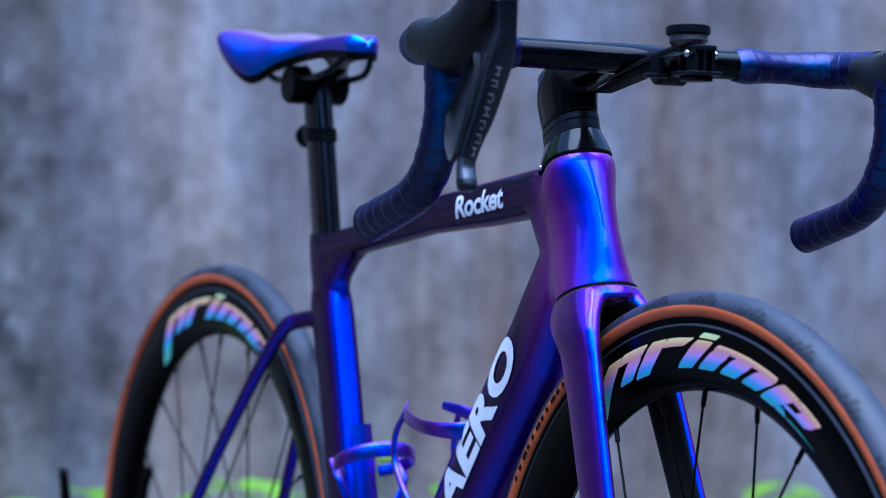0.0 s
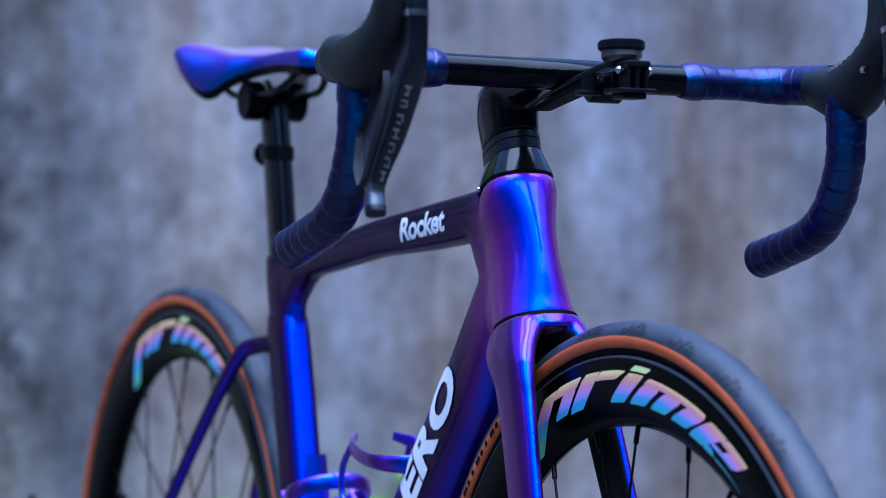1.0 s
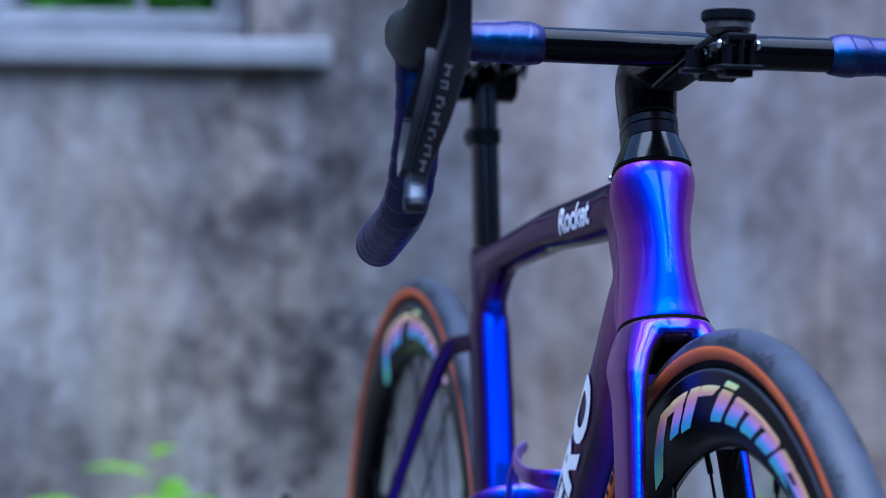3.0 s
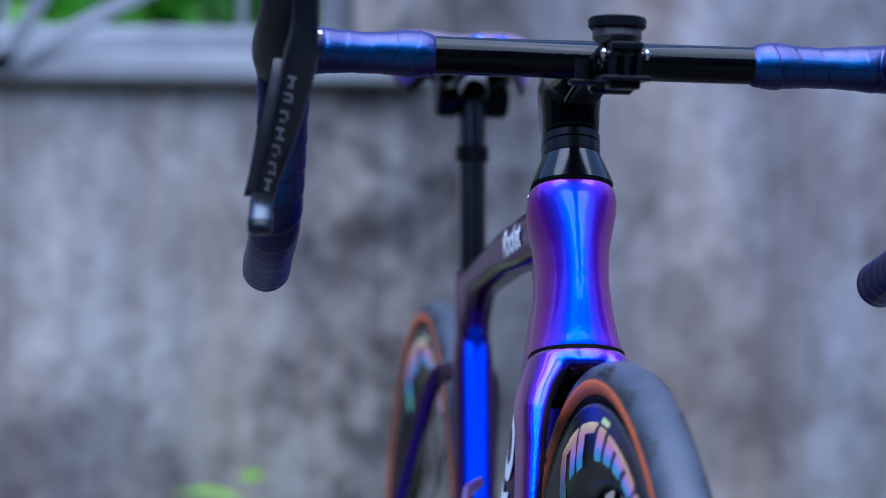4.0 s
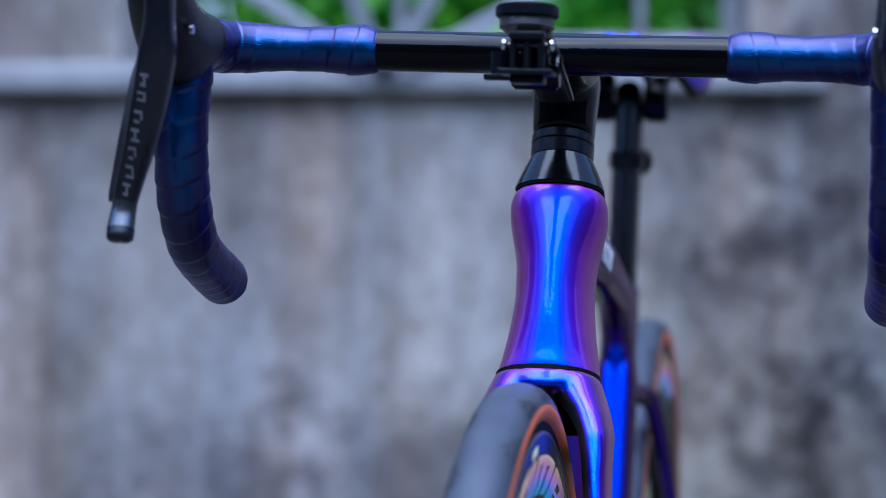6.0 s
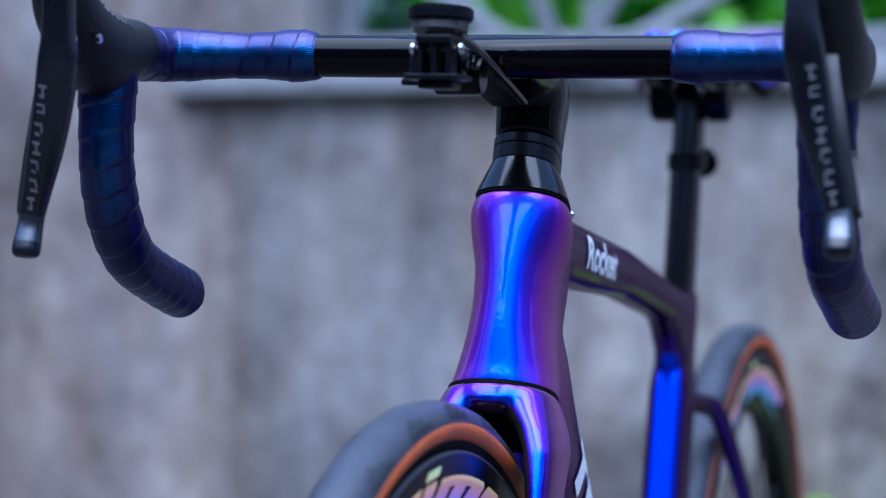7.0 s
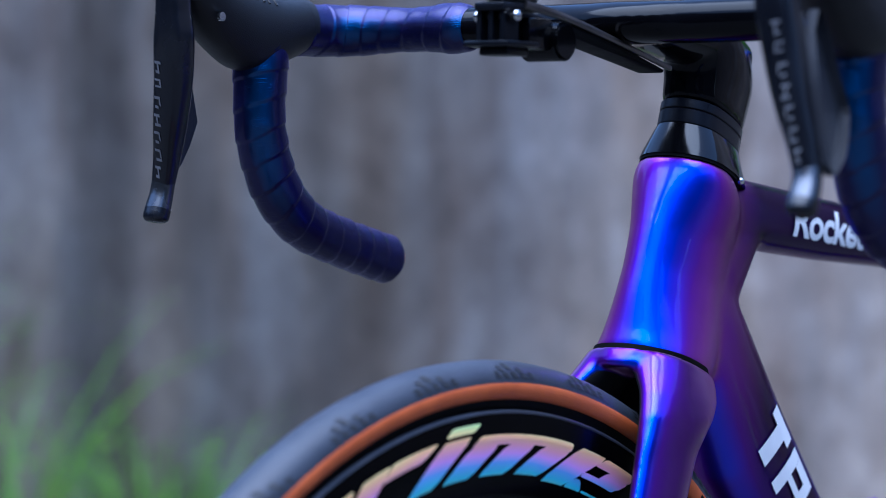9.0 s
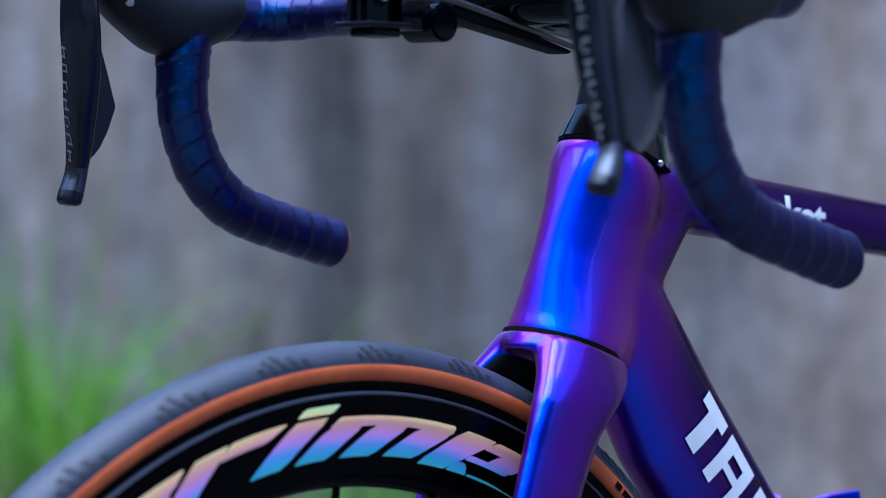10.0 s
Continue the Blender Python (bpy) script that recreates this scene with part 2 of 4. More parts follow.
def concrete_material():
    m, t, p = node_material("weathered_concrete")
    co = t.nodes.new("ShaderNodeTexCoord")

    def mapped(scale, seed):
        mp = t.nodes.new("ShaderNodeMapping")
        mp.inputs["Scale"].default_value = scale
        mp.inputs["Location"].default_value = (seed, seed * 1.7, seed * 0.6)
        t.links.new(co.outputs["Object"], mp.inputs["Vector"])
        return mp.outputs["Vector"]

    def noisy(scale, seed, **kw):
        n = add(t, "ShaderNodeTexNoise", **kw)
        t.links.new(mapped(scale, seed), n.inputs["Vector"])
        return n.outputs["Fac"]

    def blend(a, b, fac, kind="MULTIPLY"):
        mx = t.nodes.new("ShaderNodeMix")
        mx.data_type, mx.blend_type = "RGBA", kind
        for socket, v in (("Factor", fac), ("A", a), ("B", b)):
            if isinstance(v, (int, float)):
                mx.inputs[socket].default_value = v
            else:
                t.links.new(v, mx.inputs[socket])
        return mx.outputs["Result"]

    patch = noisy((1, 1, 0.8), 3.1, Scale=4.6, Detail=9.0, Roughness=0.66)
    base = ramp(t, patch, [(0.30, (0.20, 0.183, 0.172)), (0.46, (0.295, 0.28, 0.268)), (0.58, (0.36, 0.352, 0.345)), (0.72, (0.46, 0.455, 0.45))])
    streak = noisy((1, 4.0, 0.16), 7.7, Scale=1.5, Detail=5.0, Roughness=0.6)
    base = blend(base, ramp(t, streak, [(0.34, (0.46, 0.405, 0.36)), (0.48, (0.90, 0.865, 0.835)), (0.62, (1.10, 1.11, 1.13))]), 0.45)
    blot = noisy((1, 1.2, 0.9), 1.3, Scale=4.0, Detail=7.0, Roughness=0.72)
    base = blend(base, ramp(t, blot, [(0.36, (0.40, 0.37, 0.35)), (0.50, (0.96, 0.95, 0.94)), (0.62, (1.12, 1.12, 1.12))]), 0.5)
    speck = noisy((1, 1, 0.7), 6.6, Scale=30.0, Detail=5.0, Roughness=0.7)
    base = blend(base, ramp(t, speck, [(0.32, (0.72, 0.70, 0.69)), (0.62, (1.12, 1.12, 1.12))]), 0.7)
    fleck = noisy((1, 1.1, 1), 12.1, Scale=19.0, Detail=6.0, Roughness=0.66)
    base = blend(base, ramp(t, fleck, [(0.34, (0.66, 0.63, 0.61)), (0.50, (1, 1, 1)), (0.66, (1.16, 1.15, 1.14))]), 0.65)
    pale = noisy((1, 1, 1), 9.4, Scale=13.0, Detail=4.0)
    base = blend(base, ramp(t, pale, [(0.62, (0, 0, 0)), (0.74, (0.09, 0.085, 0.08))]), 0.45, "ADD")
    drip = noisy((1, 9.0, 0.26), 8.3, Scale=1.9, Detail=4.0, Roughness=0.65)
    base = blend(base, ramp(t, drip, [(0.36, (0.62, 0.56, 0.52)), (0.50, (1, 1, 1)), (0.64, (1.14, 1.15, 1.16))]), 0.45)
    rust = noisy((1, 3, 0.8), 5.2, Scale=2.2, Detail=4.0)
    base = blend(base, ramp(t, rust, [(0.5, (1, 1, 1)), (0.7, (1.0, 0.90, 0.83))]), 0.7)
    cast = noisy((1, 2.4, 0.5), 11.2, Scale=1.7, Detail=4.0, Roughness=0.6)
    base = blend(base, ramp(t, cast, [(0.38, (1.07, 0.98, 0.86)), (0.5, (1, 1, 1)), (0.62, (0.94, 1.0, 1.09))]), 0.8)
    sep = t.nodes.new("ShaderNodeSeparateXYZ")
    t.links.new(co.outputs["Object"], sep.inputs[0])
    sway = noisy((1, 1.5, 0.8), 4.4, Scale=3.0, Detail=4.0)
    off = add(t, "ShaderNodeMath")
    off.operation = "MULTIPLY_ADD"
    off.inputs[1].default_value = 0.16
    t.links.new(sway, off.inputs[0])
    t.links.new(sep.outputs["Y"], off.inputs[2])
    along = add(t, "ShaderNodeMapRange", From_Min=-3.92, From_Max=2.08, To_Min=0.0, To_Max=1.0)
    t.links.new(off.outputs[0], along.inputs["Value"])
    runs = ((-4.0, 0.70), (-3.2, 0.66), (-2.72, 0.56), (-2.63, 0.20), (-2.53, 0.15), (-2.46, 0.40), (-2.36, 0.22), (-2.28, 0.27), (-2.18, 0.40), (-2.08, 0.24), (-1.9, 0.36), (-1.65, 0.56), (-1.4, 0.82), (-1.17, 0.98), (-1.02, 0.90), (-0.93, 0.62),
            (-0.84, 0.95), (-0.6, 1.03), (-0.3, 1.07), (0.0, 1.02), (0.14, 0.84), (0.27, 0.58), (0.34, 0.54), (0.42, 0.78), (0.6, 0.90), (0.8, 0.83), (1.1, 0.85), (1.45, 0.76), (2.0, 0.78))
    base = blend(base, ramp(t, along.outputs["Result"], [((y + 4) / 6, (v * (1.07 if y < -1.0 else 1.03), v * 0.985, v * (0.92 if y < -1.0 else 0.91 if y < 0.3 else 1.0))) for y, v in runs]), 0.9)
    # rust-brown and pale runs further along: (y, red, green, blue)
    far = add(t, "ShaderNodeMapRange", From_Min=0.58, From_Max=2.08, To_Min=0.0, To_Max=1.0)
    t.links.new(off.outputs[0], far.inputs["Value"])
    tints = ((0.50, 1.0, 1.0, 1.0), (0.62, 1.06, 1.05, 1.04), (0.70, 0.86, 0.83, 0.80), (0.78, 0.98, 0.97, 0.95), (0.90, 1.04, 1.04, 1.05), (1.02, 1.0, 0.95, 0.90), (1.09, 0.98, 0.88, 0.80), (1.16, 1.02, 1.0, 0.98),
             (1.23, 1.14, 1.14, 1.14), (1.33, 0.96, 0.95, 0.95), (1.44, 0.84, 0.78, 0.72), (1.50, 1.02, 1.0, 0.97), (1.57, 0.82, 0.77, 0.72), (1.66, 1.04, 1.04, 1.04), (1.80, 0.92, 0.92, 0.94), (1.98, 1.0, 1.0, 1.0))
    base = blend(base, ramp(t, far.outputs["Result"], [((y - 0.5) / 1.5, c) for y, *c in tints]), 1.0)
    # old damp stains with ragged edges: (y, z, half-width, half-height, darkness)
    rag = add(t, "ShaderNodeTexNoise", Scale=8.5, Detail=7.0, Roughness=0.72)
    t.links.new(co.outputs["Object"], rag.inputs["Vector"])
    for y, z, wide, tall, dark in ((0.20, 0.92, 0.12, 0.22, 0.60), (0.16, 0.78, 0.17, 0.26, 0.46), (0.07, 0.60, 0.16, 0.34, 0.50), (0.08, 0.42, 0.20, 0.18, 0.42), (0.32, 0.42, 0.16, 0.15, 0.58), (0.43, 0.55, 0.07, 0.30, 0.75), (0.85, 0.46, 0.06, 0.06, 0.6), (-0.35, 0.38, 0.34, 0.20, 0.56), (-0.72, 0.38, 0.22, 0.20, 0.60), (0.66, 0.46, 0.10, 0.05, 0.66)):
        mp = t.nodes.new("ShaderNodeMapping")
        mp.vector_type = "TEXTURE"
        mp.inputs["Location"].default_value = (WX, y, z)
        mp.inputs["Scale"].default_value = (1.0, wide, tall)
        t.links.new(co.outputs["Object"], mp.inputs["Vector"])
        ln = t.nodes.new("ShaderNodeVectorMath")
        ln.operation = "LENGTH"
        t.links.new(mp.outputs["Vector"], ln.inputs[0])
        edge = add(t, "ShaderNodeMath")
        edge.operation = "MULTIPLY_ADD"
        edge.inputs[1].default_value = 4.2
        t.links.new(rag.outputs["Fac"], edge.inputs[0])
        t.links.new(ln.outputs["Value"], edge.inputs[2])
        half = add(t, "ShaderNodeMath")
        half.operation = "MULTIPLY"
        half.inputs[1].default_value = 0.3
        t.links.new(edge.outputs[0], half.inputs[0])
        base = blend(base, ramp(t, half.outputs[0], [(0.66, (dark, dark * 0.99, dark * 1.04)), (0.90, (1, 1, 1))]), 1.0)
    t.links.new(base, p.inputs["Base Color"])
    p.inputs["Roughness"].default_value = 0.9
    p.inputs["Specular IOR Level"].default_value = 0.25
    grain = noisy((1, 1, 1), 2.0, Scale=90.0, Detail=8.0, Roughness=0.7)
    b = add(t, "ShaderNodeBump", Strength=0.5, Distance=0.004)
    t.links.new(grain, b.inputs["Height"])
    t.links.new(b.outputs["Normal"], p.inputs["Normal"])
    return m


CONCRETE = concrete_material()
SILL_STONE = surface("sill_cement", (0.22, 0.216, 0.213), (0.36, 0.354, 0.348), rough=0.85, bump=0.6, scale=9, fine=160)
BLOCKER_DARK = surface("blocker_dark", (0.015, 0.016, 0.015), (0.035, 0.036, 0.034), rough=0.95, bump=0.8, scale=3, fine=60)
GROUND = surface("dark_ground", (0.035, 0.034, 0.032), (0.07, 0.067, 0.062), rough=0.95, bump=0.8, scale=7, fine=60)


def leaf_material(name, dark, light):
    m, t, p = node_material(name)
    g = t.nodes.new("ShaderNodeNewGeometry")
    t.links.new(ramp(t, g.outputs["Random Per Island"], [(0.0, dark), (1.0, light)]), p.inputs["Base Color"])
    p.inputs["Roughness"].default_value = 0.5
    p.inputs["Transmission Weight"].default_value = 0.0
    tr = t.nodes.new("ShaderNodeBsdfTranslucent")
    tr.inputs["Color"].default_value = (*[c * 1.3 for c in light], 1)
    mix = t.nodes.new("ShaderNodeMixShader")
    mix.inputs[0].default_value = 0.35
    t.links.new(p.outputs[0], mix.inputs[1])
    t.links.new(tr.outputs[0], mix.inputs[2])
    t.links.new(mix.outputs[0], t.nodes["Material Output"].inputs["Surface"])
    return m


GRASS = leaf_material("grass_blade", (0.045, 0.14, 0.008), (0.14, 0.31, 0.018))
WEED = leaf_material("weed_leaf", (0.11, 0.27, 0.012), (0.26, 0.46, 0.024))
BUSH = leaf_material("bush_leaf", (0.04, 0.20, 0.010), (0.22, 0.56, 0.025))
TEAL_BUSH = leaf_material("teal_leaf", (0.020, 0.075, 0.040), (0.060, 0.17, 0.085))
DEEP_BUSH = leaf_material("deep_leaf", (0.015, 0.060, 0.008), (0.045, 0.14, 0.018))
STRAW = leaf_material("dry_blade", (0.20, 0.17, 0.09), (0.32, 0.28, 0.15))


# ---- mesh helpers ----
def mesh_object(name, bm, material, smooth=True, sharp=40):
    bmesh.ops.recalc_face_normals(bm, faces=bm.faces)
    me = bpy.data.meshes.new(name)
    bm.to_mesh(me)
    bm.free()
    if smooth:
        me.polygons.foreach_set("use_smooth", [True] * len(me.polygons))
        me.set_sharp_from_angle(angle=radians(sharp))
    me.materials.append(material)
    return new(name, me)


def part(name, bm, material, parent, label="", sharp=40):
    ob = mesh_object(name, bm, material, sharp=sharp)
    ob.parent = parent
    return tagged(ob, label)


def ring_faces(bm, rings, close=True, caps=True):
    n = len(rings[0])
    for a, b in zip(rings, rings[1:]):
        for i in range(n if close else n - 1):
            j = (i + 1) % n
            bm.faces.new((a[i], a[j], b[j], b[i]))
    if caps:
        bm.faces.new(rings[0][::-1])
        bm.faces.new(rings[-1])


def oval(bm, centre, u, v, front, rear, side, power=2.0, n=40):
    """A ring of vertices: front and rear reach along u, side along v, with a superellipse's power."""
    out = []
    for i in range(n):
        a = 2 * math.pi * i / n
        c, s = math.cos(a), math.sin(a)
        k = (abs(c) ** power + abs(s) ** power) ** (-1 / power)
        out.append(bm.verts.new(Vector(centre) + Vector(u) * (k * c * (front if c > 0 else rear)) + Vector(v) * (k * s * side)))
    return out


def spline(points, steps):
    """A Catmull-Rom curve through points of any size."""
    pts = [np.array(p, float) for p in points]
    pts = [2 * pts[0] - pts[1], *pts, 2 * pts[-1] - pts[-2]]
    out = []
    for i in range(1, len(pts) - 2):
        a, b, c, d = pts[i - 1:i + 3]
        for k in range(steps):
            t = k / steps
            out.append(0.5 * (2 * b + (c - a) * t + (2 * a - 5 * b + 4 * c - d) * t * t + (3 * b - a - 3 * c + d) * t ** 3))
    return out + [pts[-2]]


def sweep(bm, points, steps=8, n=24, side=Vector((0, 1, 0)), power=2.0, caps=True, wrap=0.0, pitch=0.02):
    """A tube along points (x, y, z, half-depth, half-width); side hints at the width's way. wrap: steps of wound tape."""
    curve = spline(points, steps)
    rings, run = [], 0.0
    for i, p in enumerate(curve):
        q, r = Vector(curve[max(0, i - 1)][:3]), Vector(curve[min(len(curve) - 1, i + 1)][:3])
        way = (r - q).normalized()
        u = side.cross(way).normalized()
        v = way.cross(u).normalized()
        if i:
            run += (Vector(p[:3]) - Vector(curve[i - 1][:3])).length
        ring = []
        for j in range(n):
            a = 2 * math.pi * j / n
            c, s = math.cos(a), math.sin(a)
            k = (abs(c) ** power + abs(s) ** power) ** (-1 / power)
            if wrap:
                turn = run / pitch + 0.30 * math.sin(a + 0.6) + 0.35 * noise.noise(Vector((run * 26, 3.1, 0.7))) + 0.06 * noise.noise(Vector((run * 90, c * 2, s * 2)))
                ph = turn % 1.0
                lip = ph if ph < 0.9 else 0.9 - 9.0 * (ph - 0.9)
                k *= 1 + wrap * (0.7 + 0.5 * noise.noise(Vector((math.floor(turn) * 7.7, 0, 0)))) * (lip - 0.45) + 0.022 * noise.noise(Vector((run * 55, c * 1.3, s * 1.3))) + 0.008 * noise.noise(Vector((run * 160, c * 5, s * 5)))
            ring.append(bm.verts.new(Vector(p[:3]) + u * (k * c * p[3]) + v * (k * s * p[4])))
        rings.append(ring)
    ring_faces(bm, rings, caps=caps)
    return bm


def loft(sections, bm=None, caps=True, n=40):
    """A skin over sections (centre, u, v, front, rear, side, power)."""
    bm = bm or bmesh.new()
    ring_faces(bm, [oval(bm, *s, n=n) for s in sections], caps=caps)
    return bm


def box(bm, lo, hi, bevel=0.0, m=Matrix()):
    lo, hi = Vector(lo), Vector(hi)
    made = bmesh.ops.create_cube(bm, size=1.0, matrix=m @ Matrix.Translation((lo + hi) / 2) @ Matrix.Diagonal((*(hi - lo), 1)))
    if bevel:
        edges = list({e for v in made["verts"] for e in v.link_edges})
        bmesh.ops.bevel(bm, geom=edges, offset=bevel, segments=2, affect="EDGES", profile=0.5)
    return bm


def rod(bm, a, b, r1, r2=None, n=20, caps=True):
    a, b = Vector(a), Vector(b)
    m = Matrix.Translation((a + b) / 2) @ (b - a).to_track_quat("Z", "Y").to_matrix().to_4x4()
    bmesh.ops.create_cone(bm, cap_ends=caps, segments=n, radius1=r1, radius2=r1 if r2 is None else r2, depth=(b - a).length, matrix=m)
    return bm


def turned(profile, n=144, closed=True):
    """A body of revolution about the y axis from (radius, y) pairs."""
    bm = bmesh.new()
    rings = []
    for i in range(n):
        a = 2 * math.pi * i / n
        rings.append([bm.verts.new((r * math.sin(a), y, r * math.cos(a))) for r, y in profile])
    k = len(profile)
    for i in range(n):
        p, q = rings[i], rings[(i + 1) % n]
        for j in range(k if closed else k - 1):
            bm.faces.new((p[j], p[(j + 1) % k], q[(j + 1) % k], q[j]))
    return bm


def prism(bm, outline, place, depth=0.0006):
    """A thin plate from a 2D outline; place maps (a, b, h) to a point."""
    low = [bm.verts.new(place(a, b, 0.0)) for a, b in outline]
    top = [bm.verts.new(place(a, b, depth)) for a, b in outline]
    n = len(outline)
    bm.faces.new(top)
    for i in range(n):
        bm.faces.new((low[i], low[(i + 1) % n], top[(i + 1) % n], top[i]))
    return bm


# ---- ground, wall, window ----
bm = bmesh.new()
bmesh.ops.create_grid(bm, x_segments=60, y_segments=60, size=400)
for v in bm.verts:
    v.co.z = 0.0
ground = tagged(mesh_object("ground", bm, GROUND), "dark grey asphalt ground in front of the wall", "ground", kind="structure")

OPEN_A, OPEN_B, OPEN_LOW, OPEN_TOP = -0.835, 0.06, 0.986, 1.85


def wall_block(bm, y0, y1, z0, z1):
    box(bm, (WX - WT, y0, z0), (WX, y1, z1))


bm = bmesh.new()
wall_block(bm, -9.0, OPEN_A, -0.1, 2.3)
wall_block(bm, OPEN_B, 7.0, -0.1, 2.3)
wall_block(bm, OPEN_A, OPEN_B, -0.1, OPEN_LOW - 0.043)
wall_block(bm, OPEN_A, OPEN_B, OPEN_TOP, 2.3)
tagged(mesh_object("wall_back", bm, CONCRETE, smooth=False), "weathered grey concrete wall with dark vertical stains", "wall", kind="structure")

# unseen walls, added to keep the low sky out of the reflections
for name, lo, hi in (("blocker_front", (6.5, -7.0, -0.1), (6.8, 7.0, 5.6)), ("blocker_side_1", (-2.2, -7.3, -0.1), (6.8, -7.0, 4.0)), ("blocker_side_2", (-2.2, 7.0, -0.1), (6.8, 7.3, 4.0))):
    tagged(mesh_object(name, box(bmesh.new(), lo, hi), BLOCKER_DARK, smooth=False), "unseen dark wall added to dim the reflections", "wall", kind="structure")

bm = box(bmesh.new(), (WX - 0.004, -1.035, OPEN_LOW - 0.041), (WX + 0.030, 0.170, OPEN_LOW), bevel=0.006)
box(bm, (WX - WT + 0.004, OPEN_A + 0.003, OPEN_LOW - 0.041), (WX - 0.004, OPEN_B - 0.003, OPEN_LOW), bevel=0.0)
tagged(mesh_object("window_sill", bm, SILL_STONE, sharp=30), "pale cement window sill jutting from the wall", "sill", kind="structure")

window = tagged(new("window_1"), "pale weathered window frame set back in the opening", "window", kind="structure")
window.location = (WX - 0.12, (OPEN_A + OPEN_B) / 2, OPEN_LOW)
half, tall = (OPEN_B - OPEN_A) / 2, OPEN_TOP - OPEN_LOW
for name, lo, hi in (("bottom_rail", (-0.02, -half + 0.002, 0.002), (0.02, half - 0.002, 0.045)), ("top_rail", (-0.02, -half + 0.002, tall - 0.045), (0.02, half - 0.002, tall - 0.002)),
                     ("jamb", (-0.02, -half + 0.002, 0.045), (0.02, -half + 0.042, tall - 0.045)), ("jamb", (-0.02, half - 0.042, 0.045), (0.02, half - 0.002, tall - 0.045)),
                     ("mullion", (-0.008, -0.068, 0.045), (0.008, -0.054, tall - 0.045)), ("mullion", (-0.008, 0.282, 0.045), (0.008, 0.296, tall - 0.045))):
    part(name, box(bmesh.new(), lo, hi, bevel=0.003), GALVANISED, window)

# fans of flat bars fixed to the face of the sill
grille = tagged(new("window_grille"), "pale grey metal window grille with fanned flat bars", "grille")
grille.location = (WX + 0.0305, -0.447, OPEN_LOW - 0.026)


def grille_bar(foot, slope, reach):
    way = Vector((0, slope, 1)).normalized()
    m = Matrix.Translation((0, foot, 0)) @ Matrix.Rotation(-math.atan2(slope, 1), 4, "X")
    part("bar", box(bmesh.new(), (0.0, -0.012, -0.002), (0.007, 0.012, reach), bevel=0.001, m=m), GALVANISED, grille)


for slope, reach in ((-1.52, 0.50), (-0.38, 0.9), (0.58, 0.9), (1.84, 0.62)):
    grille_bar(0.0, slope, reach)


# ---- bicycle ----
bike = tagged(new("bicycle"), "purple and blue pearl road bicycle leaning slightly beside the wall", "bicycle")
bike.rotation_euler = (radians(LEAN), 0, 0)

AXIS = Vector((-0.31, 0, 0.951)).normalized()
FORE = Vector((0.951, 0, 0.31)).normalized()
SIDE = Vector((0, 1, 0))
UP = Vector((0, 0, 1))


def on_axis(s):
    return Vector((-0.207, 0, 0.782)) + AXIS * s


def skin(ob, voxel=0.0015, rounds=40):
    """Weld the lofts of a moulded carbon part into one skin with soft fillets."""
    r = ob.modifiers.new("weld", "REMESH")
    r.mode, r.voxel_size, r.use_smooth_shade = "VOXEL", voxel, True
    s = ob.modifiers.new("soften", "SMOOTH")
    s.factor, s.iterations = 0.5, rounds
    return ob


# frame: head, top tube, down tube, seat tube, stays
# the head's widest line lies behind the steering axis: a narrow nose with flat cheeks
bm = loft([(on_axis(s) - FORE * k, FORE, SIDE, f + k, r - k, w, p) for s, f, r, w, k, p in (
    (0.000, 0.0232, 0.032, 0.0268, 0.0, 2.0), (-0.010, 0.0250, 0.045, 0.0297, 0.004, 2.05), (-0.020, 0.0262, 0.050, 0.0290, 0.009, 2.05),
    (-0.043, 0.0280, 0.052, 0.0240, 0.011, 2.05), (-0.065, 0.0290, 0.055, 0.0233, 0.012, 2.05), (-0.085, 0.0298, 0.060, 0.0254, 0.011, 2.05),
    (-0.105, 0.0298, 0.054, 0.0288, 0.008, 2.1), (-0.1150, 0.0304, 0.048, 0.0306, 0.003, 2.15), (-0.1186, 0.0306, 0.046, 0.0310, 0.0, 2.2))])
loft([((x, 0, z), UP, SIDE, h, h, w, 2.6) for x, z, h, w in (
    (-0.215, 0.755, 0.020, 0.0185), (-0.265, 0.7545, 0.0205, 0.019), (-0.36, 0.7445, 0.0195, 0.0178), (-0.475, 0.734, 0.0168, 0.0165),
    (-0.62, 0.7125, 0.0145, 0.0150), (-0.72, 0.6965, 0.0165, 0.0135))], bm)
DOWN = Vector((-0.630, 0, -0.777)).normalized()
OVER = Vector((-0.777, 0, 0.630)).normalized()
DT0 = Vector((-0.308, 0, 0.578))
loft([(DT0 + DOWN * a + OVER * o, OVER, SIDE, h, g, w, 2.7) for a, o, h, g, w in (
    (-0.20, -0.004, 0.036, 0.004, 0.0150), (-0.165, -0.003, 0.038, 0.016, 0.0215), (-0.13, -0.003, 0.037, 0.030, 0.0238), (-0.06, -0.004, 0.0375, 0.038, 0.0232), (0.05, 0.0, 0.0375, 0.0375, 0.0228),
    (0.20, 0.0, 0.036, 0.036, 0.023), (0.40, 0.0, 0.034, 0.034, 0.028))], bm)
loft([((x, 0, z), (1, 0, 0.0), SIDE, h, h, w, 2.4) for x, z, h, w in (
    (-0.7125, 0.7165, 0.0255, 0.0135), (-0.703, 0.69, 0.034, 0.0140), (-0.697, 0.655, 0.0305, 0.0135), (-0.677, 0.59, 0.0285, 0.0125),
    (-0.657, 0.52, 0.0275, 0.0125), (-0.640, 0.46, 0.0265, 0.0130), (-0.588, 0.275, 0.026, 0.020))], bm)
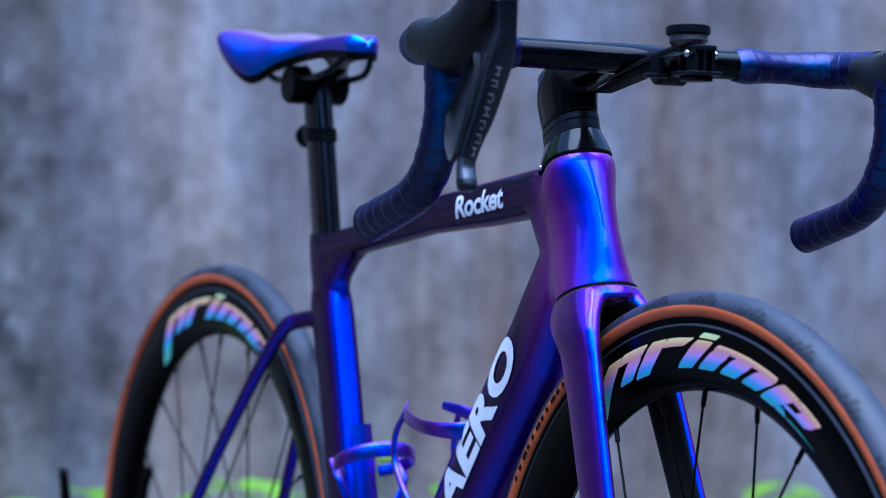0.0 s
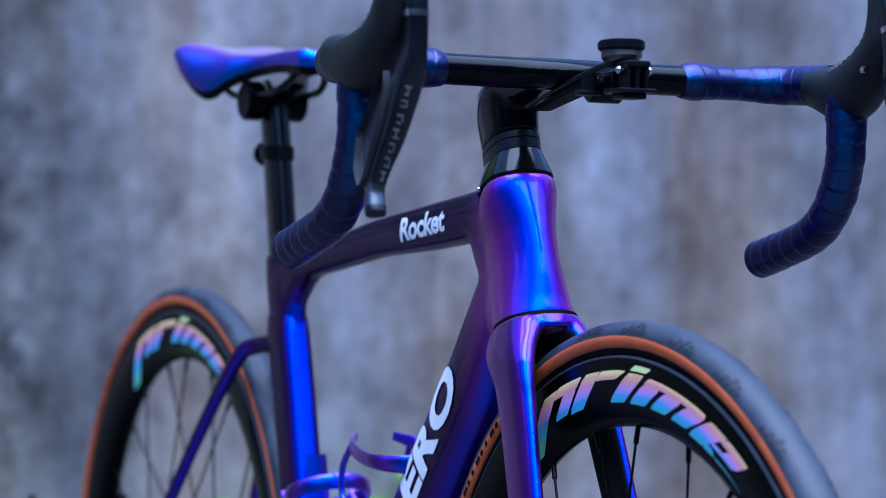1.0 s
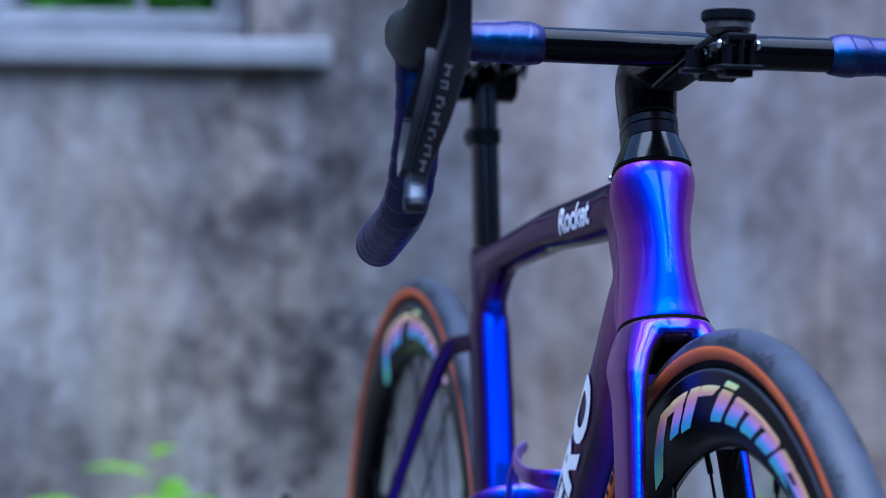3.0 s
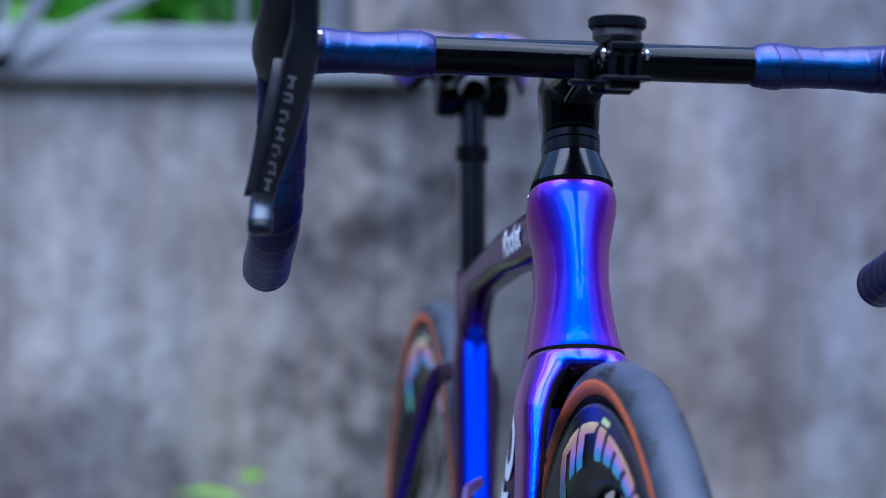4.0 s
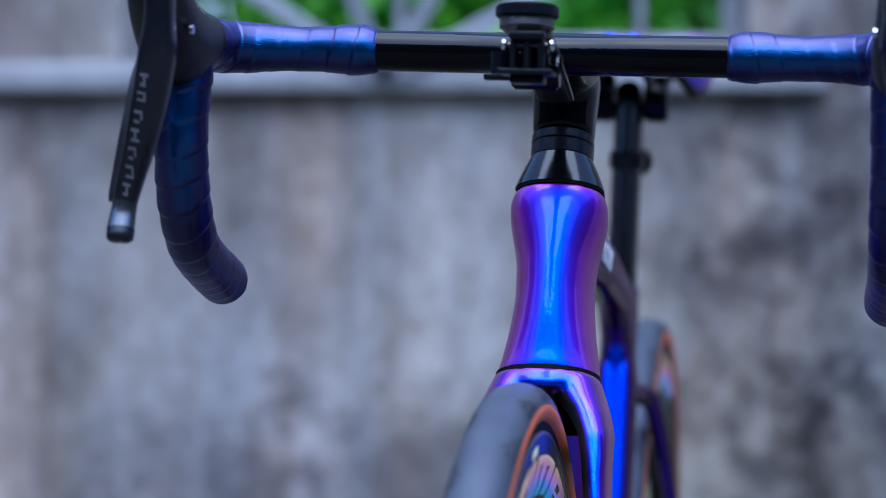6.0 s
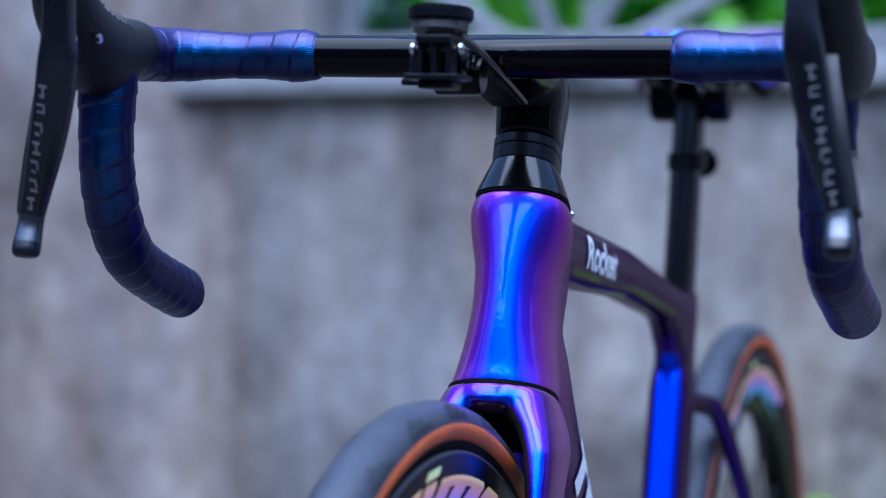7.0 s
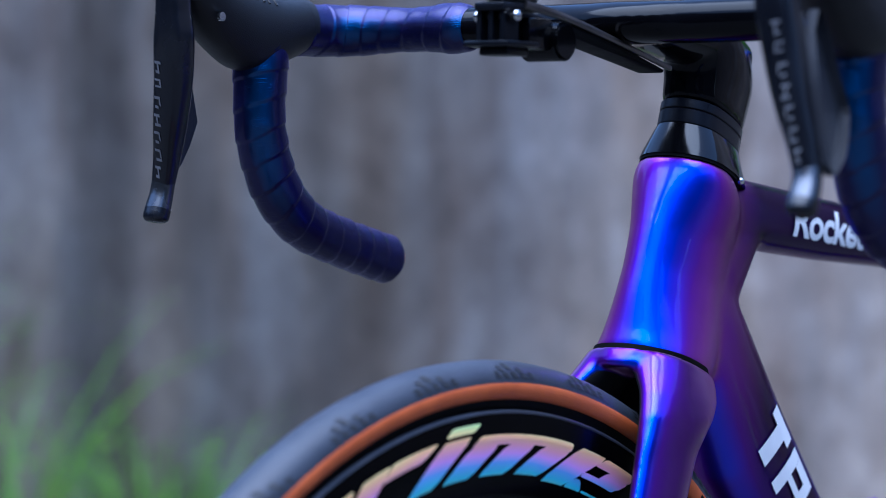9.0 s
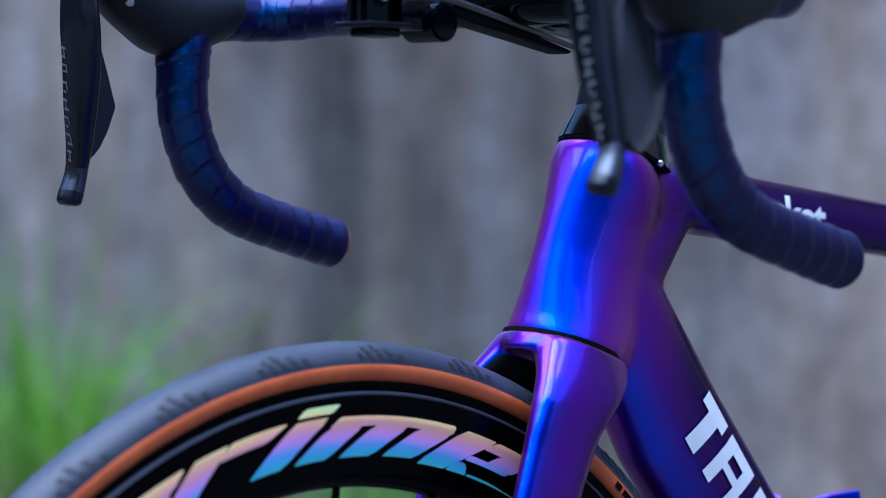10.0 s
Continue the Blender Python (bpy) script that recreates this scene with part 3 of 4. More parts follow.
loft([((x, 0, z), UP, SIDE, h, h, w, 2.2) for x, z, h, w in (
    (-0.205, 0.716, 0.050, 0.0195), (-0.232, 0.717, 0.040, 0.0205), (-0.248, 0.727, 0.028, 0.0190), (-0.268, 0.741, 0.0125, 0.0165), (-0.290, 0.748, 0.006, 0.012))], bm)
loft([((x, 0, z), UP, SIDE, h, h, w, 2.2) for x, z, h, w in (
    (-0.700, 0.680, 0.030, 0.0125), (-0.675, 0.686, 0.025, 0.0125), (-0.652, 0.697, 0.013, 0.0120), (-0.625, 0.704, 0.005, 0.0100))], bm)
rod(bm, (-0.585, -0.04, 0.272), (-0.585, 0.04, 0.272), 0.028, n=28)
seat_tube = loft([((x, 0, z), (1, 0, 0.0), SIDE, h, h, w, 3.0) for x, z, h, w in (
    (-0.7000, 0.668, 0.0270, 0.0110), (-0.6970, 0.656, 0.0292, 0.0142), (-0.6940, 0.642, 0.0300, 0.0158), (-0.677, 0.59, 0.0288, 0.0158), (-0.657, 0.52, 0.0278, 0.0158), (-0.640, 0.46, 0.0268, 0.0160), (-0.590, 0.282, 0.0262, 0.0205))])
for y in (-1, 1):
    sweep(bm, [(-0.69, 0.006 * y, 0.632, 0.009, 0.008), (-0.735, 0.015 * y, 0.629, 0.009, 0.008), (-0.765, 0.026 * y, 0.612, 0.009, 0.008),
               (-0.86, 0.040 * y, 0.508, 0.008, 0.007), (-0.975, 0.060 * y, 0.355, 0.009, 0.007)], n=16)
    sweep(bm, [(-0.585, 0.032 * y, 0.274, 0.014, 0.010), (-0.72, 0.042 * y, 0.29, 0.013, 0.008), (-0.985, 0.062 * y, 0.34, 0.012, 0.007)], n=16)
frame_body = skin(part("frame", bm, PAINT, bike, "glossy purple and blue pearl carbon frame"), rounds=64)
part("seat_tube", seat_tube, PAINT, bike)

# fork: a cap under the head that parts into two legs over the tyre
bm = loft([(on_axis(s), FORE, SIDE, f, r, w, p) for s, f, r, w, p in (
    (-0.1156, 0.0304, 0.0440, 0.0308, 2.15), (-0.1160, 0.0306, 0.0445, 0.0311, 2.15), (-0.1195, 0.0314, 0.0445, 0.0324, 2.15), (-0.1220, 0.0322, 0.0430, 0.0310, 2.15), (-0.1250, 0.0328, 0.0345, 0.0270, 2.4), (-0.1270, 0.0328, 0.0340, 0.0215, 2.4), (-0.1280, 0.0318, 0.0325, 0.0150, 2.4))])
for y in (-1, 1):
    loft([(Vector((x, w * y, z)), Vector((1, 0, g)).normalized(), SIDE, f, r, k, p) for x, z, g, f, r, w, k, p in (
        (-0.1709, 0.6712, 0.32, 0.0270, 0.0400, 0.0150, 0.0160, 2.2), (-0.1660, 0.6620, 0.26, 0.0290, 0.0405, 0.0189, 0.0160, 2.3), (-0.1592, 0.6530, 0.18, 0.0296, 0.0385, 0.0259, 0.0123, 2.5),
        (-0.1512, 0.6430, 0.10, 0.0294, 0.0355, 0.0306, 0.0099, 3.0), (-0.1445, 0.6320, 0.0, 0.0286, 0.0328, 0.0321, 0.0088, 3.0), (-0.1400, 0.6220, 0.0, 0.0284, 0.0280, 0.0327, 0.0082, 2.7),
        (-0.1265, 0.5950, 0.0, 0.0262, 0.0262, 0.0355, 0.0072, 2.6), (-0.0660, 0.4500, 0.0, 0.0222, 0.0222, 0.0455, 0.0068, 2.6), (-0.0080, 0.3350, 0.0, 0.0140, 0.0140, 0.0500, 0.0065, 2.6))], bm)
skin(part("fork", bm, SHADED_PAINT, bike, "pearl blue fork with arched crown"), voxel=0.0011, rounds=40)
# black filler added to darken the gap between crown and tyre
web = loft([((x, 0, z), (1, 0, 0.0), SIDE, f, r, w, 3.5) for x, z, f, r, w in ((-0.172, 0.676, 0.014, 0.014, 0.020), (-0.170, 0.660, 0.009, 0.010, 0.023), (-0.171, 0.648, 0.005, 0.006, 0.024), (-0.172, 0.640, 0.002, 0.003, 0.024))])
part("crown_filler", web, SEAL, bike, "black filler added behind the crown")
seal = loft([(on_axis(s), FORE, SIDE, 0.0302, 0.0442, 0.0307, 2.15) for s in (-0.1186, -0.1140)])
part("crown_seal", seal, SEAL, bike)

# headset cover, spacers, stem
bm = loft([(on_axis(s), FORE, SIDE, f, r, w, p) for s, f, r, w, p in (
    (0.0006, 0.0234, 0.056, 0.0267, 2.0), (0.004, 0.0228, 0.054, 0.0258, 2.0), (0.0135, 0.0214, 0.050, 0.0218, 2.0), (0.0195, 0.0205, 0.049, 0.0188, 2.0))])
part("headset_cover", bm, COVER_GLOSS, bike, "glossy black tapered headset cover", sharp=60)
part("top_seal", loft([(on_axis(s), FORE, SIDE, 0.0229, 0.050, 0.0262, 2.0) for s in (-0.0012, 0.0016)]), SEAL, bike)
for s0, s1 in ((0.0198, 0.0285), (0.0288, 0.0345)):
    part("spacer", loft([(on_axis(s), FORE, SIDE, 0.0205 - k, 0.048 - k, 0.0186 - k, 2.0) for s, k in (
        (s0, 0.0006), (s0 + 0.0006, 0), (s1 - 0.0006, 0), (s1, 0.0006))]), SPACER_COAT, bike)
bm = loft([(on_axis(s), FORE, SIDE, f, r, w, 2.0) for s, f, r, w in (
    (0.0348, 0.0202, 0.048, 0.0185), (0.05, 0.0235, 0.050, 0.0190), (0.060, 0.031, 0.050, 0.0200), (0.068, 0.037, 0.046, 0.0205), (0.074, 0.052, 0.040, 0.0205))])
loft([((x, 0, z), UP, SIDE, h, h, w, 2.6) for x, z, h, w in (
    (-0.262, 0.846, 0.008, 0.014), (-0.235, 0.852, 0.0145, 0.0195), (-0.185, 0.857, 0.0145, 0.0205), (-0.15, 0.860, 0.0125, 0.023), (-0.128, 0.860, 0.0115, 0.026))], bm)
sweep(bm, [(-0.138, y, 0.860, 0.0118 + 0.009 * k, 0.0118 + 0.0006 * k) for y, k in ((-0.075, 0), (-0.045, 0.15), (-0.022, 0.7), (0, 1), (0.022, 0.7), (0.045, 0.15), (0.075, 0))], side=UP)
skin(part("stem", bm, BAR_COAT, bike, "satin black one-piece stem"), voxel=0.0016, rounds=26)

# handlebar, tape, shifters
BAR = [(-0.138, 0.0, 0.860), (-0.138, 0.07, 0.860), (-0.138, 0.115, 0.8602), (-0.1375, 0.150, 0.8602), (-0.133, 0.176, 0.8602), (-0.121, 0.1915, 0.8598),
       (-0.098, 0.1975, 0.8592), (-0.072, 0.198, 0.8585), (-0.045, 0.198, 0.856)]
DROP = [(-0.058, 0.1965, 0.858), (-0.0635, 0.1970, 0.842), (-0.0635, 0.1970, 0.820), (-0.0650, 0.1975, 0.800), (-0.0735, 0.1978, 0.7768), (-0.087, 0.1980, 0.759), (-0.1065, 0.1985, 0.7455),
        (-0.139, 0.1990, 0.7352), (-0.1845, 0.1985, 0.7240)]
bar_points = [(x, -y, z, 0.0118, 0.0118) for x, y, z in BAR[:0:-1]] + [(x, y, z, 0.0118, 0.0118) for x, y, z in BAR]
part("handlebar", sweep(bmesh.new(), bar_points, side=UP, n=28), BAR_COAT, bike, "satin black carbon handlebar")


def tape_top(y):
    pts = [(-0.138, 0.1002 * y, 0.860, 0.0121, 0.0121), (-0.138, 0.1022 * y, 0.8600, 0.0131, 0.0131), (-0.138, 0.1075 * y, 0.8601, 0.0144, 0.0144), (-0.138, 0.116 * y, 0.8602, 0.0147, 0.0147),
           (-0.138, 0.132 * y, 0.8602, 0.0133, 0.0133)]
    pts += [(x, w * y, z, r, r) for (x, w, z), r in zip(BAR[3:8], (0.0130, 0.0147, 0.0153, 0.0153, 0.0153))]
    return sweep(bmesh.new(), pts, steps=26, side=UP, n=40, wrap=0.055, pitch=0.0155)


# the left drop reaches a little further forward
DROP_IN = (0.015, 0.003)


def tape_drop(y):
    pts = [(x + DROP_IN[0] * (y > 0), (w - DROP_IN[1] * (y > 0) * (0.5 + 0.5 * i / 8)) * y, z, r, r) for i, ((x, w, z), r) in enumerate(zip(DROP, (0.0152, 0.0164, 0.0153, 0.0150, 0.0150, 0.0149, 0.0147, 0.0146, 0.0150)))]
    return sweep(bmesh.new(), pts, steps=30, n=40, wrap=0.085, pitch=0.0155)


# the hood's sections: x, z, half-height, half-width
HOOD = ((-0.102, 0.8622, 0.0150, 0.0155), (-0.094, 0.8615, 0.0166, 0.0164), (-0.080, 0.8590, 0.0190, 0.0176), (-0.066, 0.8568, 0.0218, 0.0184), (-0.050, 0.8572, 0.0236, 0.0187), (-0.036, 0.8618, 0.0212, 0.0184),
        (-0.022, 0.8685, 0.0182, 0.0178), (-0.006, 0.8810, 0.0164, 0.0165), (0.001, 0.900, 0.0140, 0.0150), (0.003, 0.916, 0.0125, 0.0140), (0.003, 0.924, 0.007, 0.008))


for y in (-1, 1):
    part("bar_tape", tape_top(y), TAPE, bike, "dark blue and violet wound bar tape", sharp=32)
    part("drop_tape", tape_drop(y), TAPE, bike, "dark blue and violet wound bar tape", sharp=32)
    x, w, z = DROP[-1]
    x, w = x + DROP_IN[0] * (y > 0), w - DROP_IN[1] * (y > 0)
    plug = sweep(bmesh.new(), [(x + 0.002, w * y, z + 0.0006, 0.0126, 0.0126), (x - 0.0030, w * y, z - 0.0009, 0.0124, 0.0124), (x - 0.0042, w * y, z - 0.0012, 0.0108, 0.0108)], steps=3)
    part("end_plug", plug, PLUG, bike, "copper-pink bar end plug")
    hood = sweep(bmesh.new(), [(x, 0.198 * y if x > -0.095 else 0.1965 * y, z + (0.19 * max(0.0, -0.060 - x) if y > 0 else 0.0), h, w) for x, z, h, w in HOOD], steps=8, n=32, power=2.3)
    shifter = part("shifter", hood, HOOD_RUBBER, bike, "black rubber shifter hood", sharp=70)
    path = spline([(x, z + (0.19 * max(0.0, -0.060 - x) if y > 0 else 0.0), h, w) for x, z, h, w in HOOD], 8)
    for k in range(26, 62, 4):
        (x0, z0, *_), (x, z, h, w), (x1, z1, *_) = path[k - 1], path[k], path[k + 1]
        down = SIDE.cross(Vector((x1 - x0, 0, z1 - z0)).normalized())
        arc = []
        for i in range(9):
            a = math.pi + radians(-52 + 13 * i)
            c, s = math.cos(a), math.sin(a)
            g = (abs(c) ** 2.3 + abs(s) ** 2.3) ** (-1 / 2.3)
            p = Vector((x, 0.198 * y, z)) + down * (g * c * h) + SIDE * (g * s * w)
            arc.append((*p, 0.0008, 0.0008))
        part("grip_rib", sweep(bmesh.new(), arc, steps=2, n=8, side=Vector((1, 0, 0.3))), HOOD_RUBBER, shifter)
    lip = rod(bmesh.new(), (-0.011, (0.198 - 0.0168) * y, 0.862), (-0.011, (0.198 - 0.0186) * y, 0.862), 0.0026, n=16)
    part("pivot_bolt", lip, SILVER, shifter, "bright steel bolt")
    lever = sweep(bmesh.new(), [(0.013, 0.192 * y, 0.914, 0.0085, 0.0082), (0.016, 0.1915 * y, 0.896, 0.0095, 0.0082), (0.0168, 0.1910 * y, 0.878, 0.0098, 0.0078), (0.0165, 0.1912 * y, 0.864, 0.0100, 0.0080),
                                (0.0145, 0.1925 * y, 0.848, 0.0104, 0.0098), (0.0105, 0.1962 * y, 0.828, 0.0100, 0.0096), (0.0070, 0.2015 * y, 0.804, 0.0088, 0.0086), (0.0034, 0.2072 * y, 0.784, 0.0068, 0.0072),
                                (0.0020, 0.2108 * y, 0.770, 0.0055, 0.0064)], steps=8, n=32, power=3.0)
    blade = part("lever", lever, LEVER_PAINT, shifter, "dark grey brake lever", sharp=70)
    tip = sweep(bmesh.new(), [(0.0019, 0.2109 * y, 0.7705, 0.0056, 0.0065), (0.0027, 0.2117 * y, 0.7635, 0.0056, 0.0067), (0.0052, 0.2122 * y, 0.7545, 0.0062, 0.0072)], steps=5, n=24, power=2.8)
    end = sweep(bmesh.new(), [(0.0052, 0.2122 * y, 0.7546, 0.0064, 0.0074), (0.0068, 0.2122 * y, 0.7495, 0.0064, 0.0070), (0.0072, 0.2122 * y, 0.7475, 0.0046, 0.0052)], steps=4, n=24, power=2.6)
    part("lever_end", end, LEVER_PAINT, shifter)
    part("lever_tip", tip, WORN_SILVER, shifter, "worn silver lever tip")
    band = sweep(bmesh.new(), [(0.0170, 0.1912 * y, 0.8835, 0.0104, 0.0086), (0.0169, 0.1912 * y, 0.8880, 0.0103, 0.0086)], steps=2, n=24, power=2.6)
    part("lever_band", band, SILVER, shifter)
    paddle = bmesh.new()
    place = lambda a, b, h: (a, (0.2050 + 0.19 * (0.835 - b) + 0.004 - h) * y, b)
    prism(paddle, [(0.000, 0.848), (-0.008, 0.840), (-0.0155, 0.822), (-0.0250, 0.804), (-0.0215, 0.790), (-0.0165, 0.779), (-0.0050, 0.768), (0.000, 0.772), (0.004, 0.80), (0.006, 0.835)], place, depth=0.006)
    bmesh.ops.bevel(paddle, geom=list(paddle.edges), offset=0.0012, segments=2, affect="EDGES")
    part("shift_paddle", paddle, PADDLE, shifter, "dark grey dimpled shift paddle")
    word = bmesh.new()
    for k in range(7):
        b0 = 0.836 - k * 0.0096
        u = (0.836 - b0) / 0.066
        mid, half, tall_by = 0.1972 + 0.0130 * u, 0.0023 - 0.0004 * u, 0.0072 if k != 1 else 0.0050
        # each mark is two or three thin strokes
        strokes = [(-1, 1, 0.0, 0.22), (-1, 1, 0.74, 0.96) if k % 2 else (-0.2, 1, 0.70, 0.92), (-1, -0.55, 0.22, 0.74) if k % 3 else (-0.25, 0.25, 0.22, 0.74)]
        for s0, s1, f0, f1 in strokes:
            corners = [(mid + s0 * half, b0 - f0 * tall_by), (mid + s1 * half, b0 - f0 * tall_by + 0.0008), (mid + s1 * half, b0 - f1 * tall_by + 0.0008), (mid + s0 * half, b0 - f1 * tall_by)]
            word.faces.new([word.verts.new((0.032, a * y, b)) for a, b in corners])
    bmesh.ops.subdivide_edges(word, edges=list(word.edges), cuts=3, use_grid_fill=True)
    if y > 0:
        # the left shifter is clamped with its nose a little higher
        pivot = Matrix.Translation((-0.055, 0.0, 0.860))
        shifter.matrix_basis = Matrix.Translation((0.007, 0.0, -0.004)) @ pivot @ Matrix.Rotation(radians(-11), 4, "Y") @ pivot.inverted()
    w = part("lettering", word, GREY_PRINT, shifter, "row of pale grey marks").modifiers.new("wrap", "SHRINKWRAP")
    w.target, w.wrap_method, w.use_project_x, w.use_positive_direction, w.use_negative_direction = blade, "PROJECT", True, False, True
    w.wrap_mode, w.offset = "ABOVE_SURFACE", 0.0004

# computer mount in front of the bar
mount = part("computer_mount", box(bmesh.new(), (-0.048, -0.0105, 0.8605), (-0.016, 0.0085, 0.8650), bevel=0.001), MOUNT_PLASTIC, bike, "black out-front computer mount")
for y, stuff in ((-0.0105, MOUNT_PLASTIC), (0.0085, GREY_METAL)):
    arm = bmesh.new()
    sweep(arm, [(-0.178, y, 0.8365, 0.0014, 0.0013), (-0.13, y, 0.8475, 0.0016, 0.0014), (-0.075, y, 0.859, 0.0020, 0.0015), (-0.035, y, 0.8645, 0.0024, 0.0016)], steps=4, n=10, power=4.0)
    part("arm", arm, stuff, mount, "thin flat metal arm")
web = sweep(bmesh.new(), [(-0.172, -0.001, 0.8350, 0.0012, 0.0088), (-0.13, -0.001, 0.8440, 0.0030, 0.0092), (-0.10, -0.001, 0.8500, 0.0040, 0.0092), (-0.078, -0.001, 0.8540, 0.0040, 0.0090)], steps=4, n=16, power=5.0)
part("arm_web", web, SEAL, mount, "black web between the arms")
disc = bmesh.new()
rod(disc, (-0.039, -0.0035, 0.8730), (-0.0394, -0.0035, 0.8800), 0.0172, n=48)
bmesh.ops.bevel(disc, geom=list(disc.edges), offset=0.0012, segments=2, affect="EDGES")
part("disc", disc, MOUNT_PLASTIC, mount)
neck = bmesh.new()
rod(neck, (-0.037, -0.0035, 0.8640), (-0.038, -0.0035, 0.8675), 0.0100, 0.0140, n=12)
rod(neck, (-0.038, -0.0035, 0.8675), (-0.0388, -0.0035, 0.8732), 0.0148, 0.0148, n=12)
part("neck", neck, GREY_METAL, mount)
for y in (-0.0085, -0.001, 0.0065):
    fin = bmesh.new()
    rod(fin, (-0.024, y - 0.0014, 0.859), (-0.024, y + 0.0014, 0.859), 0.0062, n=24)
    box(fin, (-0.0302, y - 0.0014, 0.8450), (-0.0178, y + 0.0014, 0.859))
    part("fin", fin, MOUNT_PLASTIC, mount)
for y in (-0.0135, 0.0115):
    bolt = bmesh.new()
    bmesh.ops.create_uvsphere(bolt, u_segments=16, v_segments=10, radius=0.0031, matrix=Matrix.Translation((-0.024, y, 0.858)) @ Matrix.Diagonal((1, 0.7, 1, 1)))
    part("bolt", bolt, SILVER, mount, "bright domed bolt")
part("pin", rod(bmesh.new(), (-0.024, -0.0135, 0.858), (-0.024, 0.0115, 0.858), 0.0016), GREY_METAL, mount)
part("foot_plate", box(bmesh.new(), (-0.043, -0.016, 0.8420), (-0.014, 0.013, 0.8450), bevel=0.0008), MOUNT_PLASTIC, mount)
part("foot_rim", box(bmesh.new(), (-0.040, -0.010, 0.8375), (-0.020, 0.008, 0.8420), bevel=0.001), MOUNT_PLASTIC, mount)
clamp = bmesh.new()
rod(clamp, (-0.069, -0.0140, 0.8465), (-0.069, 0.0120, 0.8465), 0.0104, n=32)
bmesh.ops.bevel(clamp, geom=list(clamp.edges), offset=0.0015, segments=2, affect="EDGES")
box(clamp, (-0.062, -0.010, 0.8415), (-0.040, 0.008, 0.858), bevel=0.001)
part("clamp", clamp, BLACK_GLOSS, mount)
part("tab", box(bmesh.new(), (-0.064, -0.028, 0.8405), (-0.052, -0.012, 0.8440), bevel=0.0008), MOUNT_PLASTIC, mount)
part("tab_post", rod(bmesh.new(), (-0.058, -0.0190, 0.8440), (-0.058, -0.0190, 0.8560), 0.0058, n=20), MOUNT_PLASTIC, mount)

# seatpost, clamp, saddle, light bracket
post = loft([((x, 0, z), (1, 0, 0.0), SIDE, f, r, w, 2.2) for x, z, f, r, w in (
    (-0.709, 0.705, 0.021, 0.024, 0.0115), (-0.728, 0.790, 0.021, 0.024, 0.0115), (-0.739, 0.835, 0.021, 0.024, 0.0115), (-0.745, 0.858, 0.021, 0.021, 0.0120))])
part("seatpost", post, COVER_GLOSS, bike, "glossy black seatpost")
head = bmesh.new()
for y in (-1, 1):
    rod(head, (-0.750, 0.012 * y, 0.862), (-0.750, 0.030 * y, 0.862), 0.019, n=28)
rod(head, (-0.775, 0, 0.855), (-0.725, 0, 0.866), 0.010, n=16)
bmesh.ops.bevel(head, geom=[e for e in head.edges if e.calc_face_angle(0) > 1.0], offset=0.002, segments=2, affect="EDGES")
part("saddle_clamp", head, BLACK_SATIN, bike)
bracket = bmesh.new()
loft([((x, 0, z), (1, 0, 0), SIDE, 0.0235, 0.0260, 0.0140, 2.2) for x, z in ((-0.7325, 0.806), (-0.7355, 0.819))], bracket)
bmesh.ops.create_uvsphere(bracket, u_segments=24, v_segments=14, radius=0.0125, matrix=Matrix.Translation((-0.772, 0.004, 0.8125)) @ Matrix.Diagonal((0.8, 1.1, 1, 1)))
part("post_clamp", bracket, BLACK_SATIN, bike, "black clamp band round the seatpost")


SADDLE = ((-0.6265, 0.0015, 0.897, 0.003), (-0.628, 0.0065, 0.9005, 0.007), (-0.633, 0.0125, 0.9045, 0.011), (-0.643, 0.0172, 0.9075, 0.013), (-0.68, 0.0200, 0.9075, 0.010), (-0.725, 0.027, 0.906, 0.011),
          (-0.762, 0.042, 0.908, 0.022), (-0.785, 0.050, 0.9105, 0.034), (-0.805, 0.056, 0.9135, 0.037), (-0.83, 0.062, 0.918, 0.029), (-0.855, 0.063, 0.922, 0.016), (-0.868, 0.056, 0.9225, 0.008), (-0.873, 0.048, 0.922, 0.006))


def saddle_mesh(lift, narrow, thick):
    """A moulded saddle: dished in the middle, its wings turned down. lift and narrow set the black base under the cover."""
    bm = bmesh.new()
    rows = []
    for x, w, top, drop in spline(SADDLE, 5):
        w, ring = w * narrow, []
        for i in range(33):
            u = -1 + 2 * i / 32
            ring.append(bm.verts.new((x, w * math.sin(u * math.pi / 2) * (1 + 0.02 * u * u), top + lift - drop * abs(u) ** 3.8 - 0.0035 * math.exp(-(u / 0.22) ** 2))))
        for i in range(33):
            u = 1 - 2 * i / 32
            ring.append(bm.verts.new((x, 0.95 * w * math.sin(u * math.pi / 2), top + lift - thick - drop * abs(u) ** 3.8)))
        rows.append(ring)
    ring_faces(bm, rows)
    return bm


saddle = part("saddle", saddle_mesh(0.0, 1.0, 0.006), SADDLE_SKIN, bike, "violet and blue pearl saddle", sharp=75)
part("saddle_base", saddle_mesh(-0.006, 0.96, 0.006), BLACK_SATIN, saddle, "black saddle base")
for y in (-1, 1):
    part("rail", sweep(bmesh.new(), [(-0.640, 0.010 * y, 0.894, 0.0035, 0.0035), (-0.665, 0.018 * y, 0.876, 0.0035, 0.0035), (-0.70, 0.022 * y, 0.868, 0.0035, 0.0035), (-0.79, 0.022 * y, 0.868, 0.0035, 0.0035),
                                     (-0.835, 0.026 * y, 0.885, 0.0035, 0.0035)], n=12), BLACK_GLOSS, saddle)


